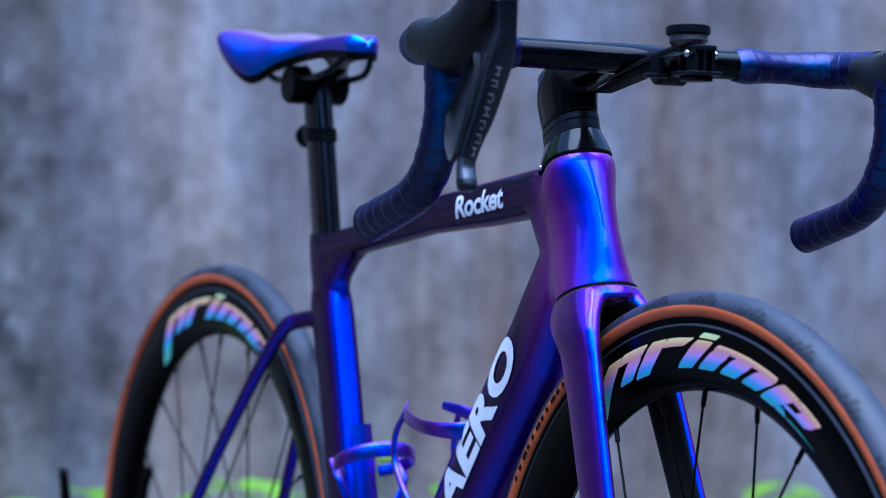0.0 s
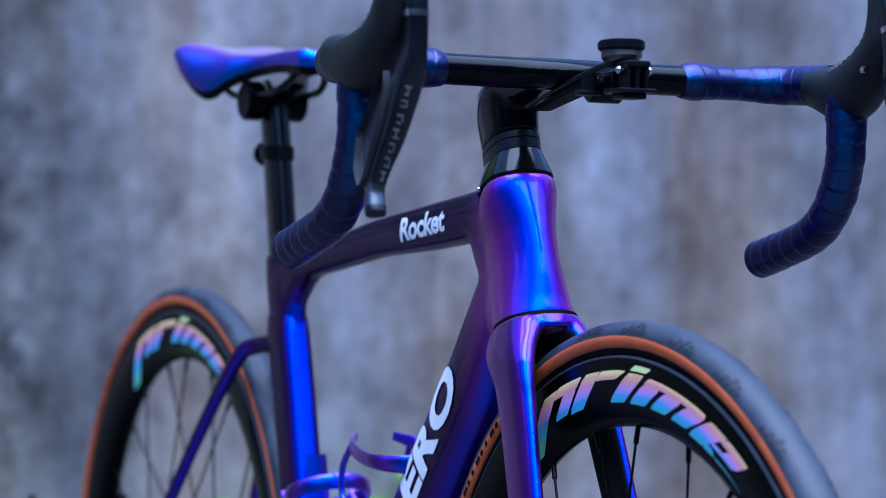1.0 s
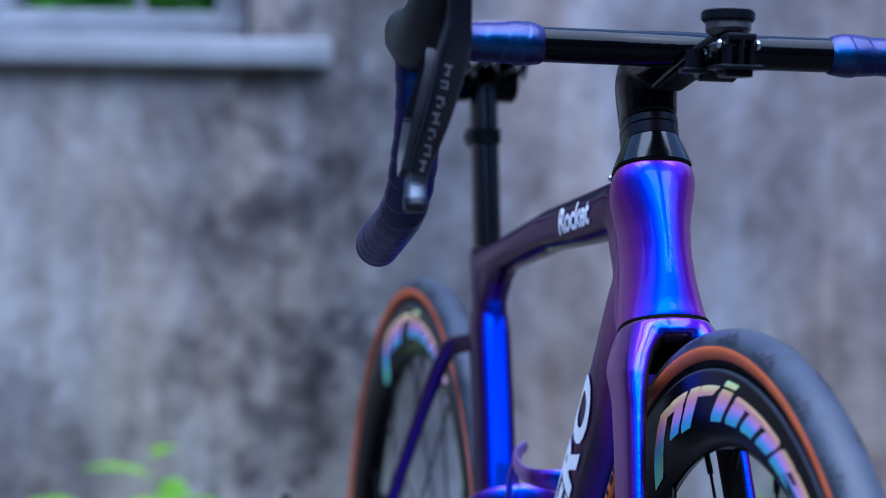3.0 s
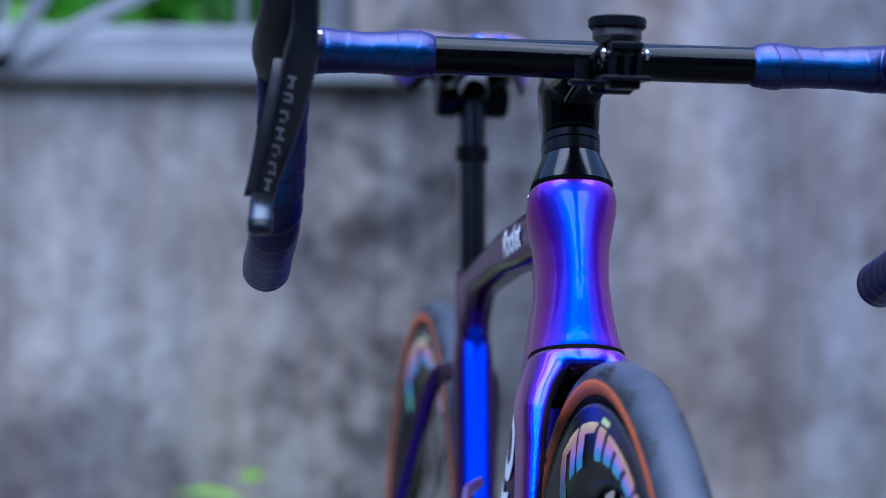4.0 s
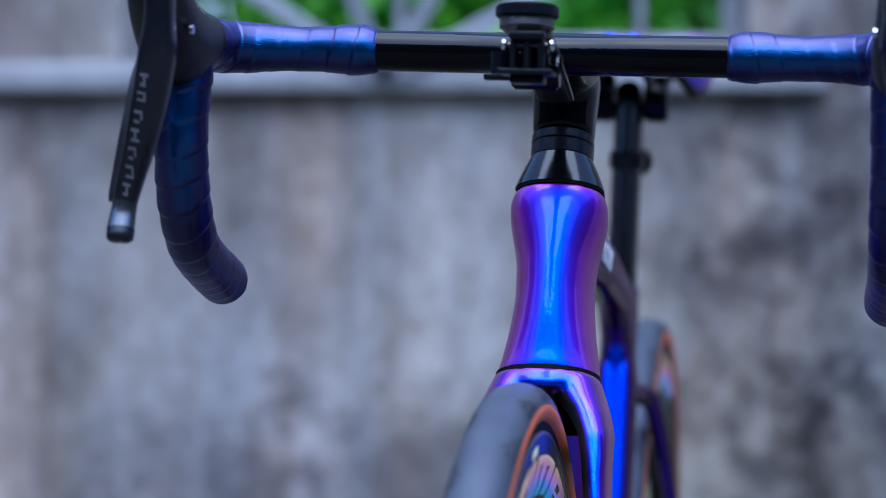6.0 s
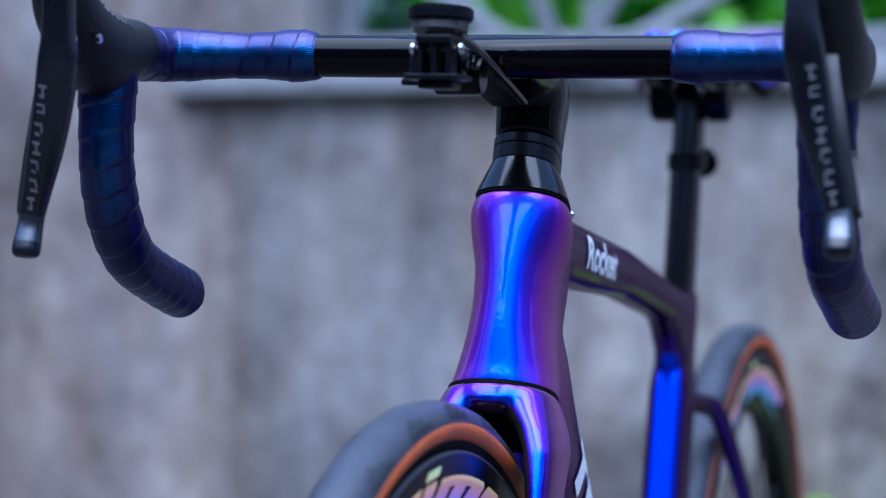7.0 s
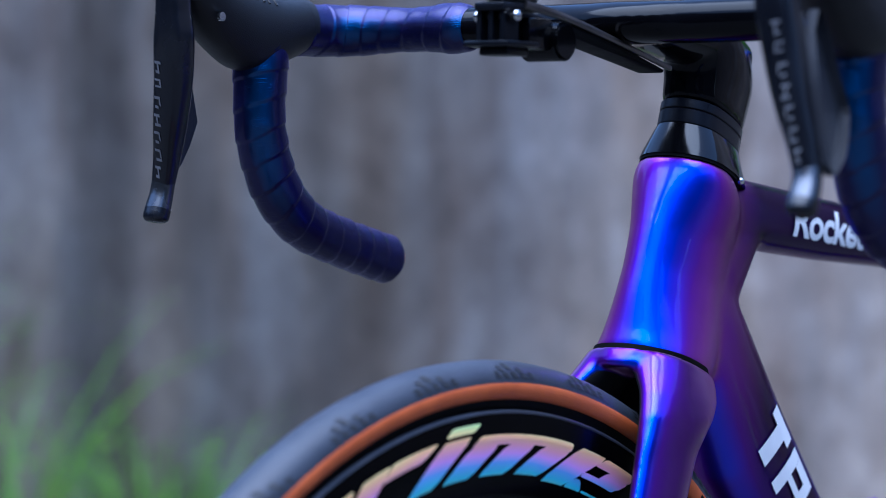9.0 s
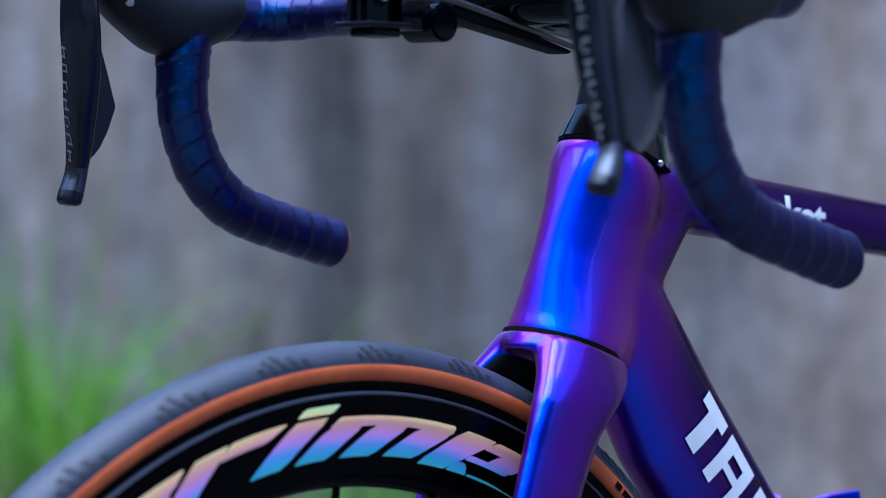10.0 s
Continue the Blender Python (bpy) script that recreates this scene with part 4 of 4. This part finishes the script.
def band(centre, out, axis, radius, spread=150, width=0.0065):
    """An open hoop round a bottle: it opens away from out."""
    c, out, axis = Vector(centre), Vector(out).normalized(), Vector(axis).normalized()
    pts = []
    for i in range(13):
        a = radians(-spread + 2 * spread * i / 12)
        dip = 0.010 * (1 - math.cos(a)) / 2
        p = c + out * (radius * math.cos(a)) + SIDE * (radius * math.sin(a)) + axis * dip
        pts.append((*p, 0.0022, width * (0.75 + 0.35 * math.cos(a / 2))))
    return sweep(bmesh.new(), pts, steps=5, n=14, side=axis, power=3.0)


ST_DOWN, ST_OUT = Vector((0.26, 0, -0.965)), Vector((0.965, 0, 0.26))
hoop = part("bottle_cage", band((-0.589, 0, 0.507), ST_OUT, ST_DOWN, 0.0375), CAGE_PAINT, bike, "violet pearl bottle cage on the seat tube")
part("spine", sweep(bmesh.new(), [(-0.618, 0, 0.535, 0.003, 0.010), (-0.602, 0, 0.46, 0.003, 0.012), (-0.575, 0, 0.36, 0.003, 0.010)], n=14), CAGE_PAINT, hoop)
for y in (-1, 1):
    part("strut", sweep(bmesh.new(), [(-0.609, 0.033 * y, 0.502, 0.0024, 0.0045), (-0.592, 0.034 * y, 0.486, 0.0022, 0.0040), (-0.588, 0.024 * y, 0.462, 0.0022, 0.0042), (-0.594, 0.008 * y, 0.44, 0.003, 0.005)], n=12), CAGE_PAINT, hoop)
wing = bmesh.new()
sweep(wing, [(x, w * k, z, 0.0020, h) for k, pts in ((-1, 1), (1, -1)) for x, w, z, h in ((-0.482, 0.018, 0.562, 0.004), (-0.465, 0.028, 0.558, 0.0055), (-0.45, 0.034, 0.554, 0.006), (-0.42, 0.037, 0.549, 0.006),
             (-0.39, 0.035, 0.547, 0.0065), (-0.368, 0.024, 0.547, 0.0075), (-0.362, 0.008, 0.547, 0.0085))[::pts]], steps=6, n=14, side=UP, power=3.0)
lower = part("bottle_cage", wing, CAGE_PAINT, bike, "violet pearl bottle cage on the down tube")
for y in (-1, 1):
    part("strut", sweep(bmesh.new(), [(-0.468, 0.027 * y, 0.556, 0.0028, 0.003), (-0.481, 0.030 * y, 0.535, 0.0028, 0.003), (-0.479, 0.030 * y, 0.509, 0.0028, 0.003), (-0.452, 0.030 * y, 0.48, 0.0028, 0.003),
                                      (-0.44, 0.016 * y, 0.45, 0.003, 0.004)], n=10), CAGE_PAINT, lower)
a0 = DT0 + OVER * 0.0395
part("spine", sweep(bmesh.new(), [(*(a0 + DOWN * a), 0.003, w) for a, w in ((0.04, 0.010), (0.10, 0.012), (0.26, 0.010))], n=14), CAGE_PAINT, lower)

# printed marks on the tubes, wrapped onto the paint
def wrap_print(name, bm, material, label):
    ob = part(name, bm, material, bike, label)
    w = ob.modifiers.new("wrap", "SHRINKWRAP")
    w.target, w.wrap_method, w.use_project_y, w.use_positive_direction, w.use_negative_direction = frame_body, "PROJECT", True, True, True
    w.wrap_mode, w.offset, w.project_limit = "ABOVE_SURFACE", 0.0011, 0.05
    return ob


def print_on(name, outlines, place, material, label):
    bm = bmesh.new()
    for o in outlines:
        bm.faces.new([bm.verts.new(place(a, b)) for a, b in o])
    bmesh.ops.subdivide_edges(bm, edges=list(bm.edges), cuts=3, use_grid_fill=True)
    bmesh.ops.triangulate(bm, faces=list(bm.faces))
    return wrap_print(name, bm, material, label)


def print_word(name, text, place, material, label, weight=0.02, close=0.95):
    """A word in the built-in font, stretched to fill a unit square that place() maps onto a tube."""
    curve = bpy.data.curves.new("word", "FONT")
    curve.body, curve.size, curve.offset, curve.resolution_u, curve.space_character = text, 1.0, weight, 4, close
    pen = new("word", curve)
    me = bpy.data.meshes.new_from_object(pen.evaluated_get(bpy.context.evaluated_depsgraph_get()))
    bm = bmesh.new()
    bm.from_mesh(me)
    bpy.data.objects.remove(pen)
    bpy.data.meshes.remove(me)
    bmesh.ops.remove_doubles(bm, verts=bm.verts, dist=0.0005)
    x0, x1 = min(v.co.x for v in bm.verts), max(v.co.x for v in bm.verts)
    y0, y1 = min(v.co.y for v in bm.verts), max(v.co.y for v in bm.verts)
    for v in bm.verts:
        v.co = place((v.co.x - x0) / (x1 - x0), (v.co.y - y0) / (y1 - y0))
    for _ in range(4):
        bmesh.ops.triangulate(bm, faces=list(bm.faces))
        long = [e for e in bm.edges if e.calc_length() > 0.006]
        if long:
            bmesh.ops.subdivide_edges(bm, edges=long, cuts=1)
    bmesh.ops.triangulate(bm, faces=list(bm.faces))
    return wrap_print(name, bm, material, label)


def slab(a0, a1, b0, b1, lean=0.35):
    """A slanted four-cornered mark."""
    return [(a0 + lean * b0, b0), (a1 + lean * b0, b0), (a1 + lean * b1, b1), (a0 + lean * b1, b1)]


def left_marks():
    lo, hi = -0.0190, 0.0155
    return [slab(-0.0665, -0.0385, 0.0065, hi, 0.1), slab(-0.0575, -0.0450, lo, 0.0065, 0.1), slab(-0.0320, -0.0225, lo, hi, 0.1), slab(-0.0225, 0.0010, 0.0075, hi, 0.1),
            slab(-0.0225, 0.0010, -0.0050, 0.0005, 0.1), slab(-0.0070, 0.0030, lo, -0.0050, 0.1), slab(-0.0080, 0.0010, 0.0005, 0.0075, 0.1), slab(0.0105, 0.0200, lo, hi, 0.1), slab(0.0275, 0.037, lo, hi, 0.1)]


# the reading way turns round between the two sides
def tube_letter(start, wide):
    def place(u, v):
        b = -0.012 + 0.037 * v
        return DT0 + DOWN * (AERO_AT - start - wide * u) + OVER * b - SIDE * 0.03
    return place


def top_word(y):
    def place(u, v):
        a = -0.3970 + 0.0915 * u if y < 0 else -0.3030 - 0.0915 * u
        b = -0.0070 + 0.0195 * v
        return Vector((a - 0.12 * b * y, 0.025 * y, 0.743 + b + (a + 0.35) * 0.11))
    return place


AERO_AT = -0.004
for letter, start, wide in (("A", -0.136, 0.051), ("E", -0.085, 0.036), ("R", -0.047, 0.047), ("O", -0.003, 0.060)):
    print_word("tube_print", letter, tube_letter(start, wide), WHITE, "white slanted letter on the down tube", weight=0.045)
print_on("tube_print", left_marks(), lambda a, b: DT0 + DOWN * (a - 0.003) + OVER * (b + 0.002) + SIDE * 0.03, WHITE, "white slanted marks on the down tube")
for y in (-1, 1):
    print_word("top_print", "Rocket", top_word(y), WHITE, "small white word on the top tube", weight=0.03)
for y in (-1, 1):
    port = bmesh.new()
    bmesh.ops.create_uvsphere(port, u_segments=14, v_segments=8, radius=0.0022, matrix=Matrix.Translation((-0.230, 0.0245 * y, 0.7735)))
    part("cover_screw", port, SILVER, bike, "tiny bright screw")

# wheels
RIM = [(0.3120, -0.0095), (0.3143, -0.0108), (0.3143, -0.0124), (0.3130, -0.0136), (0.3000, -0.0142), (0.2850, -0.0125), (0.2720, -0.0085), (0.2660, -0.0045), (0.2640, 0.0), (0.2660, 0.0045), (0.2720, 0.0085),
       (0.2850, 0.0125), (0.3000, 0.0142), (0.3130, 0.0136), (0.3143, 0.0124), (0.3143, 0.0108), (0.3120, 0.0095)]
BEAD = [(0.3110, -0.0090), (0.3150, -0.0105), (0.3180, -0.0118), (0.3205, -0.0128), (0.3205, 0.0128), (0.3180, 0.0118), (0.3150, 0.0105), (0.3110, 0.0090)]
WALL_R = [(0.3200, -0.0124), (0.3204, -0.0138), (0.3220, -0.0149), (0.3250, -0.0157), (0.3275, -0.0157), (0.3287, -0.0152), (0.3285, -0.0135), (0.3285, 0.0135), (0.3287, 0.0152), (0.3275, 0.0157),
          (0.3250, 0.0157), (0.3220, 0.0149), (0.3204, 0.0138), (0.3200, 0.0124)]
CROWN = [(0.3287, -0.01515), (0.3305, -0.0149), (0.3340, -0.0132), (0.3372, -0.0098), (0.3391, -0.0055), (0.3399, 0.0), (0.3391, 0.0055), (0.3372, 0.0098), (0.3340, 0.0132), (0.3305, 0.0149),
         (0.3287, 0.01515), (0.3270, 0.0)]


def polar(y):
    def place(a, r, h):
        k = 0.0142 if r > 0.2995 else 0.0142 - (0.3 - r) * 0.1133 if r > 0.285 else 0.0125 - (0.285 - r) * 0.30
        k = k if r < 0.3 else 0.0142 - (r - 0.3) * 0.074
        return ((r * math.sin(radians(a)), y * (k + 0.0001 + h), r * math.cos(radians(a))))
    return place


def foil_marks(y):
    """Slanted rainbow blocks along the rim, the same reading way on both sides."""
    bm = bmesh.new()
    turn = (lambda a: 0.97 * a + 0.1) if y < 0 else (lambda a: 8.0 - a)

    def block(a0, a1, r0, r1, b0=None, b1=None):
        """From a0..a1 at the foot to b0..b1 at the top, slanted."""
        b0, b1 = a0 if b0 is None else b0, a1 if b1 is None else b1
        place, rows = polar(y), []
        for j in range(7):
            r = r0 + (r1 - r0) * j / 6
            off = 0.3 * (abs(j - 3) == 3)
            s = 7.0 * (r - 0.28) / 0.023
            p, q = a0 + (b0 - a0) * j / 6 + off, a1 + (b1 - a1) * j / 6 - off
            rows.append([bm.verts.new(place(turn(p + (q - p) * i / 6 + s), r, 0.0003)) for i in range(7)])
        for p, q in zip(rows, rows[1:]):
            for i in range(6):
                bm.faces.new((p[i], p[i + 1], q[i + 1], q[i]))

    block(-33.0, -28.2, 0.2700, 0.3035)
    block(-28.2, -20.6, 0.2970, 0.3040)
    block(-25.0, -20.6, 0.2825, 0.2970)
    block(-19.6, -14.8, 0.2810, 0.3040)
    block(-14.8, -8.6, 0.2975, 0.3040, -14.8, -7.4)
    block(-6.4, -1.7, 0.2812, 0.3028)
    block(-6.6, -2.0, 0.3046, 0.3088)
    for a in (-0.2, 6.1, 12.4):
        block(a, a + 4.8, 0.2810, 0.2970)
    block(-0.2, 17.2, 0.2970, 0.3022, -0.2, 16.0)
    block(18.4, 23.0, 0.2790, 0.3018, 17.6, 22.6)
    block(22.6, 29.4, 0.2955, 0.3018, 22.6, 28.6)
    block(25.6, 29.8, 0.2890, 0.2955, 25.4, 29.4)
    block(23.0, 26.5, 0.2790, 0.2850, 22.8, 24.0)
    block(23.0, 29.6, 0.2868, 0.2900, 22.8, 29.4)
    block(26.5, 36.0, 0.2790, 0.2803, 26.3, 30.0)
    return bm


def tread_group(y):
    """A fir-shaped group of slanted grooves on one shoulder of the tread."""
    bm = bmesh.new()

    def across(r):
        return float(np.interp(r, (0.3305, 0.3340, 0.3372, 0.3391), (0.0149, 0.0132, 0.0098, 0.0055)))

    for a0, tall in ((-2.9, 0.0034), (-1.7, 0.0060), (-0.4, 0.0080), (0.9, 0.0068), (2.1, 0.0040)):
        for k in (0, 1):
            lo, hi = 0.3308 + tall * (0.52 * k), 0.3308 + tall * (0.52 * k + 0.40)
            rows = []
            for u in (0, 0.5, 1):
                r = lo + (hi - lo) * u
                s = (r - 0.3308) * 130
                rows.append([bm.verts.new(((r + 0.0004) * math.sin(radians(a0 + s + d)), (across(r) + 0.0003) * y, (r + 0.0004) * math.cos(radians(a0 + s + d)))) for d in (0.0, 0.72 - 0.1 * k)])
            for p, q in zip(rows, rows[1:]):
                bm.faces.new((p[0], p[1], q[1], q[0]))
    return bm


def wheel(name, x, label, aside=0.0):
    w = new(name)
    w.parent, w.location = bike, (x, aside, 0.34)
    tagged(w, label)
    part("rim", turned(RIM), CARBON, w, "deep black carbon rim")
    # thin ring on each rim lip, its highlight line painted in
    for y in (-1, 1):
        part("rim_glint", turned([(0.3128, 0.0128 * y), (0.3128, 0.0139 * y), (0.3136, 0.0141 * y), (0.3145, 0.0135 * y), (0.3147, 0.0118 * y)]), RIM_GLINT, w, "grey ring for the highlight on the rim edge")
    part("tyre_bead", turned(BEAD), SEAL, w, "black tyre bead")
    part("sidewall", turned(WALL_R), TAN, w, "orange-brown tyre sidewall")
    part("tyre_tread", turned(CROWN), TREAD, w, "grey rubber tyre tread")
    for y in (-1, 1):
        first = part("tread_pattern", tread_group(y), SIPE, w)
        for g in range(31):
            o = first if g == 0 else new("tread_pattern", first.data)
            o.parent, o.rotation_euler = w, (0, radians(g * 360 / 31 + (7.8 if y > 0 else 1.4)), 0)
    for y in (-1, 1):
        part("rim_print", foil_marks(y), FOIL, w, "rainbow foil blocks on the rim")
    for y, lo, hi in ((-1, -58, -34), (1, -58, -38)):
        marks = bmesh.new()
        a = lo
        while a < hi:
            wide = 1.1 + 0.5 * math.sin(a * 7.3)
            rows = [[marks.verts.new((r * math.sin(radians(b)), 0.01590 * y, r * math.cos(radians(b)))) for b in (a, a + wide / 2, a + wide)] for r in (0.3232, 0.3255, 0.3270)]
            for p0, p1 in zip(rows, rows[1:]):
                for i in range(2):
                    marks.faces.new((p0[i], p0[i + 1], p1[i + 1], p1[i]))
            a += 2.0
        part("tyre_print", marks, SEAL, w, "row of small dark marks on the sidewall")
    hub = bmesh.new()
    rod(hub, (0, -0.045, 0), (0, 0.045, 0), 0.012, n=24)
    for y in (-0.032, 0.032):
        rod(hub, (0, y - 0.003, 0), (0, y + 0.003, 0), 0.024, n=28)
    part("hub", hub, BLACK_SATIN, w)
    made = {}
    for y in (-1, 1):
        bm = bmesh.new()
        rod(bm, (0.0, 0.032 * y, 0.022), (0, 0.001 * y, 0.268), 0.0011, n=8)
        rod(bm, (0.0, 0.003 * y, 0.252), (0, 0.0008 * y, 0.2665), 0.0021, n=8)
        made[y] = mesh_object("spoke", bm, BLACK_SATIN)
        made[y].parent = w
    for i in range(24):
        y = 1 if i % 2 else -1
        o = made[y] if i < 2 else new("spoke", made[y].data)
        o.parent = w
        o.rotation_euler = (0, radians(-0.9 + i * 15.0), 0)
    return w


wheel("front_wheel", 0.0, "road wheel with deep black rim and tan tyre")
wheel("rear_wheel", REAR, "road wheel with deep black rim and tan tyre", aside=0.005)


# ---- floor stand behind the rear wheel ----
stand = tagged(new("bicycle_stand"), "black steel floor stand gripping the rear wheel", "stand")
stand.location = (-1.24, -0.03, 0.0)
for y in (-1, 1):
    prong = sweep(bmesh.new(), [(0.02, 0.045 * y, 0.006, 0.006, 0.006), (0.0, 0.045 * y, 0.05, 0.006, 0.006), (0.0, 0.045 * y, 0.30, 0.006, 0.006), (0.012, 0.046 * y, 0.40, 0.007, 0.006), (0.020, 0.052 * y, 0.442, 0.010, 0.005)], n=12)
    part("prong", prong, BLACK_SATIN, stand)
    part("foot", sweep(bmesh.new(), [(-0.12, 0.05 * y, 0.007, 0.007, 0.007), (0.0, 0.045 * y, 0.007, 0.007, 0.007), (0.22, 0.07 * y, 0.007, 0.007, 0.007)], n=12), BLACK_SATIN, stand)
part("crossbar", rod(bmesh.new(), (0.0, -0.045, 0.16), (0.0, 0.045, 0.16), 0.005, n=12), BLACK_SATIN, stand)


# ---- plants ----
def blades(name, centre, spread, count, height, material, label, lean=0.5, width=0.006, kind="stuff", seed=1):
    rng = random.Random(seed)
    bm = bmesh.new()
    tufts = [(rng.gauss(0, spread[0]), rng.gauss(0, spread[1]), rng.uniform(0.6, 1.05)) for _ in range(max(5, count // 28))]
    for _ in range(count):
        tx, ty, tall_by = rng.choice(tufts)
        x, y = tx + rng.gauss(0, 0.02), ty + rng.gauss(0, 0.03)
        h, turn, bow, w = height * tall_by * rng.uniform(0.5, 1.0), rng.uniform(0, 2 * math.pi), rng.uniform(0.1, lean), width * rng.uniform(0.6, 1.3)
        d, s = Vector((math.cos(turn), math.sin(turn), 0)), Vector((-math.sin(turn), math.cos(turn), 0))
        last = None
        for k in range(6):
            u = k / 5
            c = Vector((x, y, 0)) + d * (bow * h * u * u) + UP * (h * (u - 0.35 * bow * u ** 3))
            half = w * (1 - u) ** 0.7 * 0.5 + 0.0004
            pair = (bm.verts.new(c - s * half), bm.verts.new(c + s * half + d * 0.001))
            if last:
                bm.faces.new((last[0], last[1], pair[1], pair[0]))
            last = pair
    ob = mesh_object(name, bm, material)
    ob.location = centre
    return tagged(ob, label, "grass", kind=kind)


def weed(centre, height, leaves, size, seed, label="yellow-green leafy weed at the foot of the wall"):
    """A weed: stems from one root with many pointed leaves."""
    rng = random.Random(seed)
    thing = tagged(new("weed"), label, "weed", group="weeds along the wall")
    thing.location = centre
    stem, leaf = bmesh.new(), bmesh.new()
    for _ in range(max(3, leaves // 7)):
        turn, bow, h = rng.uniform(0, 6.28), rng.uniform(0.15, 0.5), height * rng.uniform(0.6, 1.0)
        d = Vector((math.cos(turn), math.sin(turn), 0))
        path = [(*(d * (bow * h * u * u) + UP * (h * u)), 0.0025 * (1.1 - u), 0.0025 * (1.1 - u)) for u in (0, 0.35, 0.7, 1.0)]
        sweep(stem, path, steps=3, n=6, side=Vector((0.3, 1, 0.1)))
        for _ in range(7):
            u = rng.uniform(0.3, 1.0)
            p = d * (bow * h * u * u) + UP * (h * u)
            a, tilt, l = rng.uniform(0, 6.28), rng.uniform(-0.4, 0.6), size * rng.uniform(0.6, 1.2)
            f = Vector((math.cos(a), math.sin(a), tilt)).normalized()
            s = f.cross(UP).normalized()
            ups = s.cross(f)
            pts = [(0, 0, 0), (0.3, 0.26, 0.05), (0.65, 0.2, 0.03), (1, 0, -0.12), (0.65, -0.2, 0.03), (0.3, -0.26, 0.05)]
            leaf.faces.new([leaf.verts.new(p + (f * i + s * j + ups * k) * l) for i, j, k in pts])
    part("stems", stem, WEED, thing)
    part("leaves", leaf, WEED, thing)
    return thing


blades("tall_grass", (-2.10, -3.12, 0), (0.12, 0.20), 260, 0.92, GRASS, "tall bright green grass against the wall", lean=1.0, width=0.021, seed=3)
blades("tall_grass", (-2.0, -3.5, 0), (0.15, 0.26), 230, 1.02, GRASS, "tall bright green grass against the wall", lean=0.9, width=0.021, seed=4)
blades("dry_grass", (-2.1, -2.6, 0), (0.15, 0.4), 90, 0.62, STRAW, "dry straw-coloured blades among the grass", lean=0.7, width=0.006, seed=5)
blades("short_grass", (-2.28, -0.9, 0), (0.05, 0.9), 260, 0.24, GRASS, "short green grass at the foot of the wall", lean=0.7, width=0.006, seed=6)
blades("short_grass", (-2.28, 1.1, 0), (0.05, 0.7), 240, 0.30, GRASS, "short green grass at the foot of the wall", lean=0.7, width=0.006, seed=7)
blades("tall_grass", (-2.24, -2.34, 0), (0.04, 0.05), 90, 0.70, GRASS, "tall green grass blades against the wall", lean=0.6, width=0.009, seed=8)
blades("tall_grass", (-2.20, -2.10, 0), (0.03, 0.07), 80, 0.60, GRASS, "tall green grass blades against the wall", lean=0.7, width=0.009, seed=9)
blades("tall_grass", (-2.20, -1.83, 0), (0.03, 0.05), 60, 0.50, GRASS, "tall green grass blades against the wall", lean=0.8, width=0.009, seed=10)
weed((-2.25, -2.16, 0), 0.46, 40, 0.035, 11)
weed((-2.24, -2.44, 0), 0.50, 40, 0.035, 19)
weed((-2.20, -0.12, 0), 0.465, 46, 0.12, 12)
weed((-2.25, 0.24, 0), 0.36, 44, 0.09, 13)
weed((-2.25, 0.53, 0), 0.36, 56, 0.09, 14)
weed((-2.25, 0.78, 0), 0.37, 40, 0.09, 15)
weed((-2.22, 1.50, 0), 0.29, 16, 0.10, 16)


def hedge(low, high, count, seed):
    """Bushes beyond the window: a crown of many leaves from low to high along the wall."""
    rng = random.Random(seed)
    bm = bmesh.new()
    clumps = [(rng.uniform(-5.8, -4.0), rng.uniform(low, high), rng.uniform(0.3, 2.8), rng.uniform(0.3, 0.5)) for _ in range(count)]
    for cx, cy, cz, r in clumps:
        for _ in range(110):
            v = Vector((rng.gauss(0, 1), rng.gauss(0, 1), rng.gauss(0, 1))).normalized() * (r * rng.uniform(0.6, 1.1))
            a = Vector((rng.gauss(0, 1), rng.gauss(0, 1), rng.gauss(0, 1) - 0.4)).normalized()
            b = a.cross(v + Vector((0.01, 0.02, 0.01))).normalized()
            l = rng.uniform(0.07, 0.14)
            c = Vector((cx, cy, cz)) + v
            bm.faces.new([bm.verts.new(c + a * (l * i) + b * (l * j)) for i, j in ((0, 0), (0.5, 0.28), (1, 0), (0.5, -0.28))])
    return bm


tagged(mesh_object("bushes", hedge(-1.15, -0.02, 210, 21), BUSH, smooth=False), "bright green bushes beyond the window", "bush", kind="stuff")
tagged(mesh_object("bushes", hedge(-4.2, -1.5, 260, 22), TEAL_BUSH, smooth=False), "dull blue-green bushes beyond the window", "bush", kind="stuff")
tagged(mesh_object("bushes", hedge(0.12, 1.8, 200, 23), DEEP_BUSH, smooth=False), "deep green bushes behind the wall", "bush", kind="stuff")
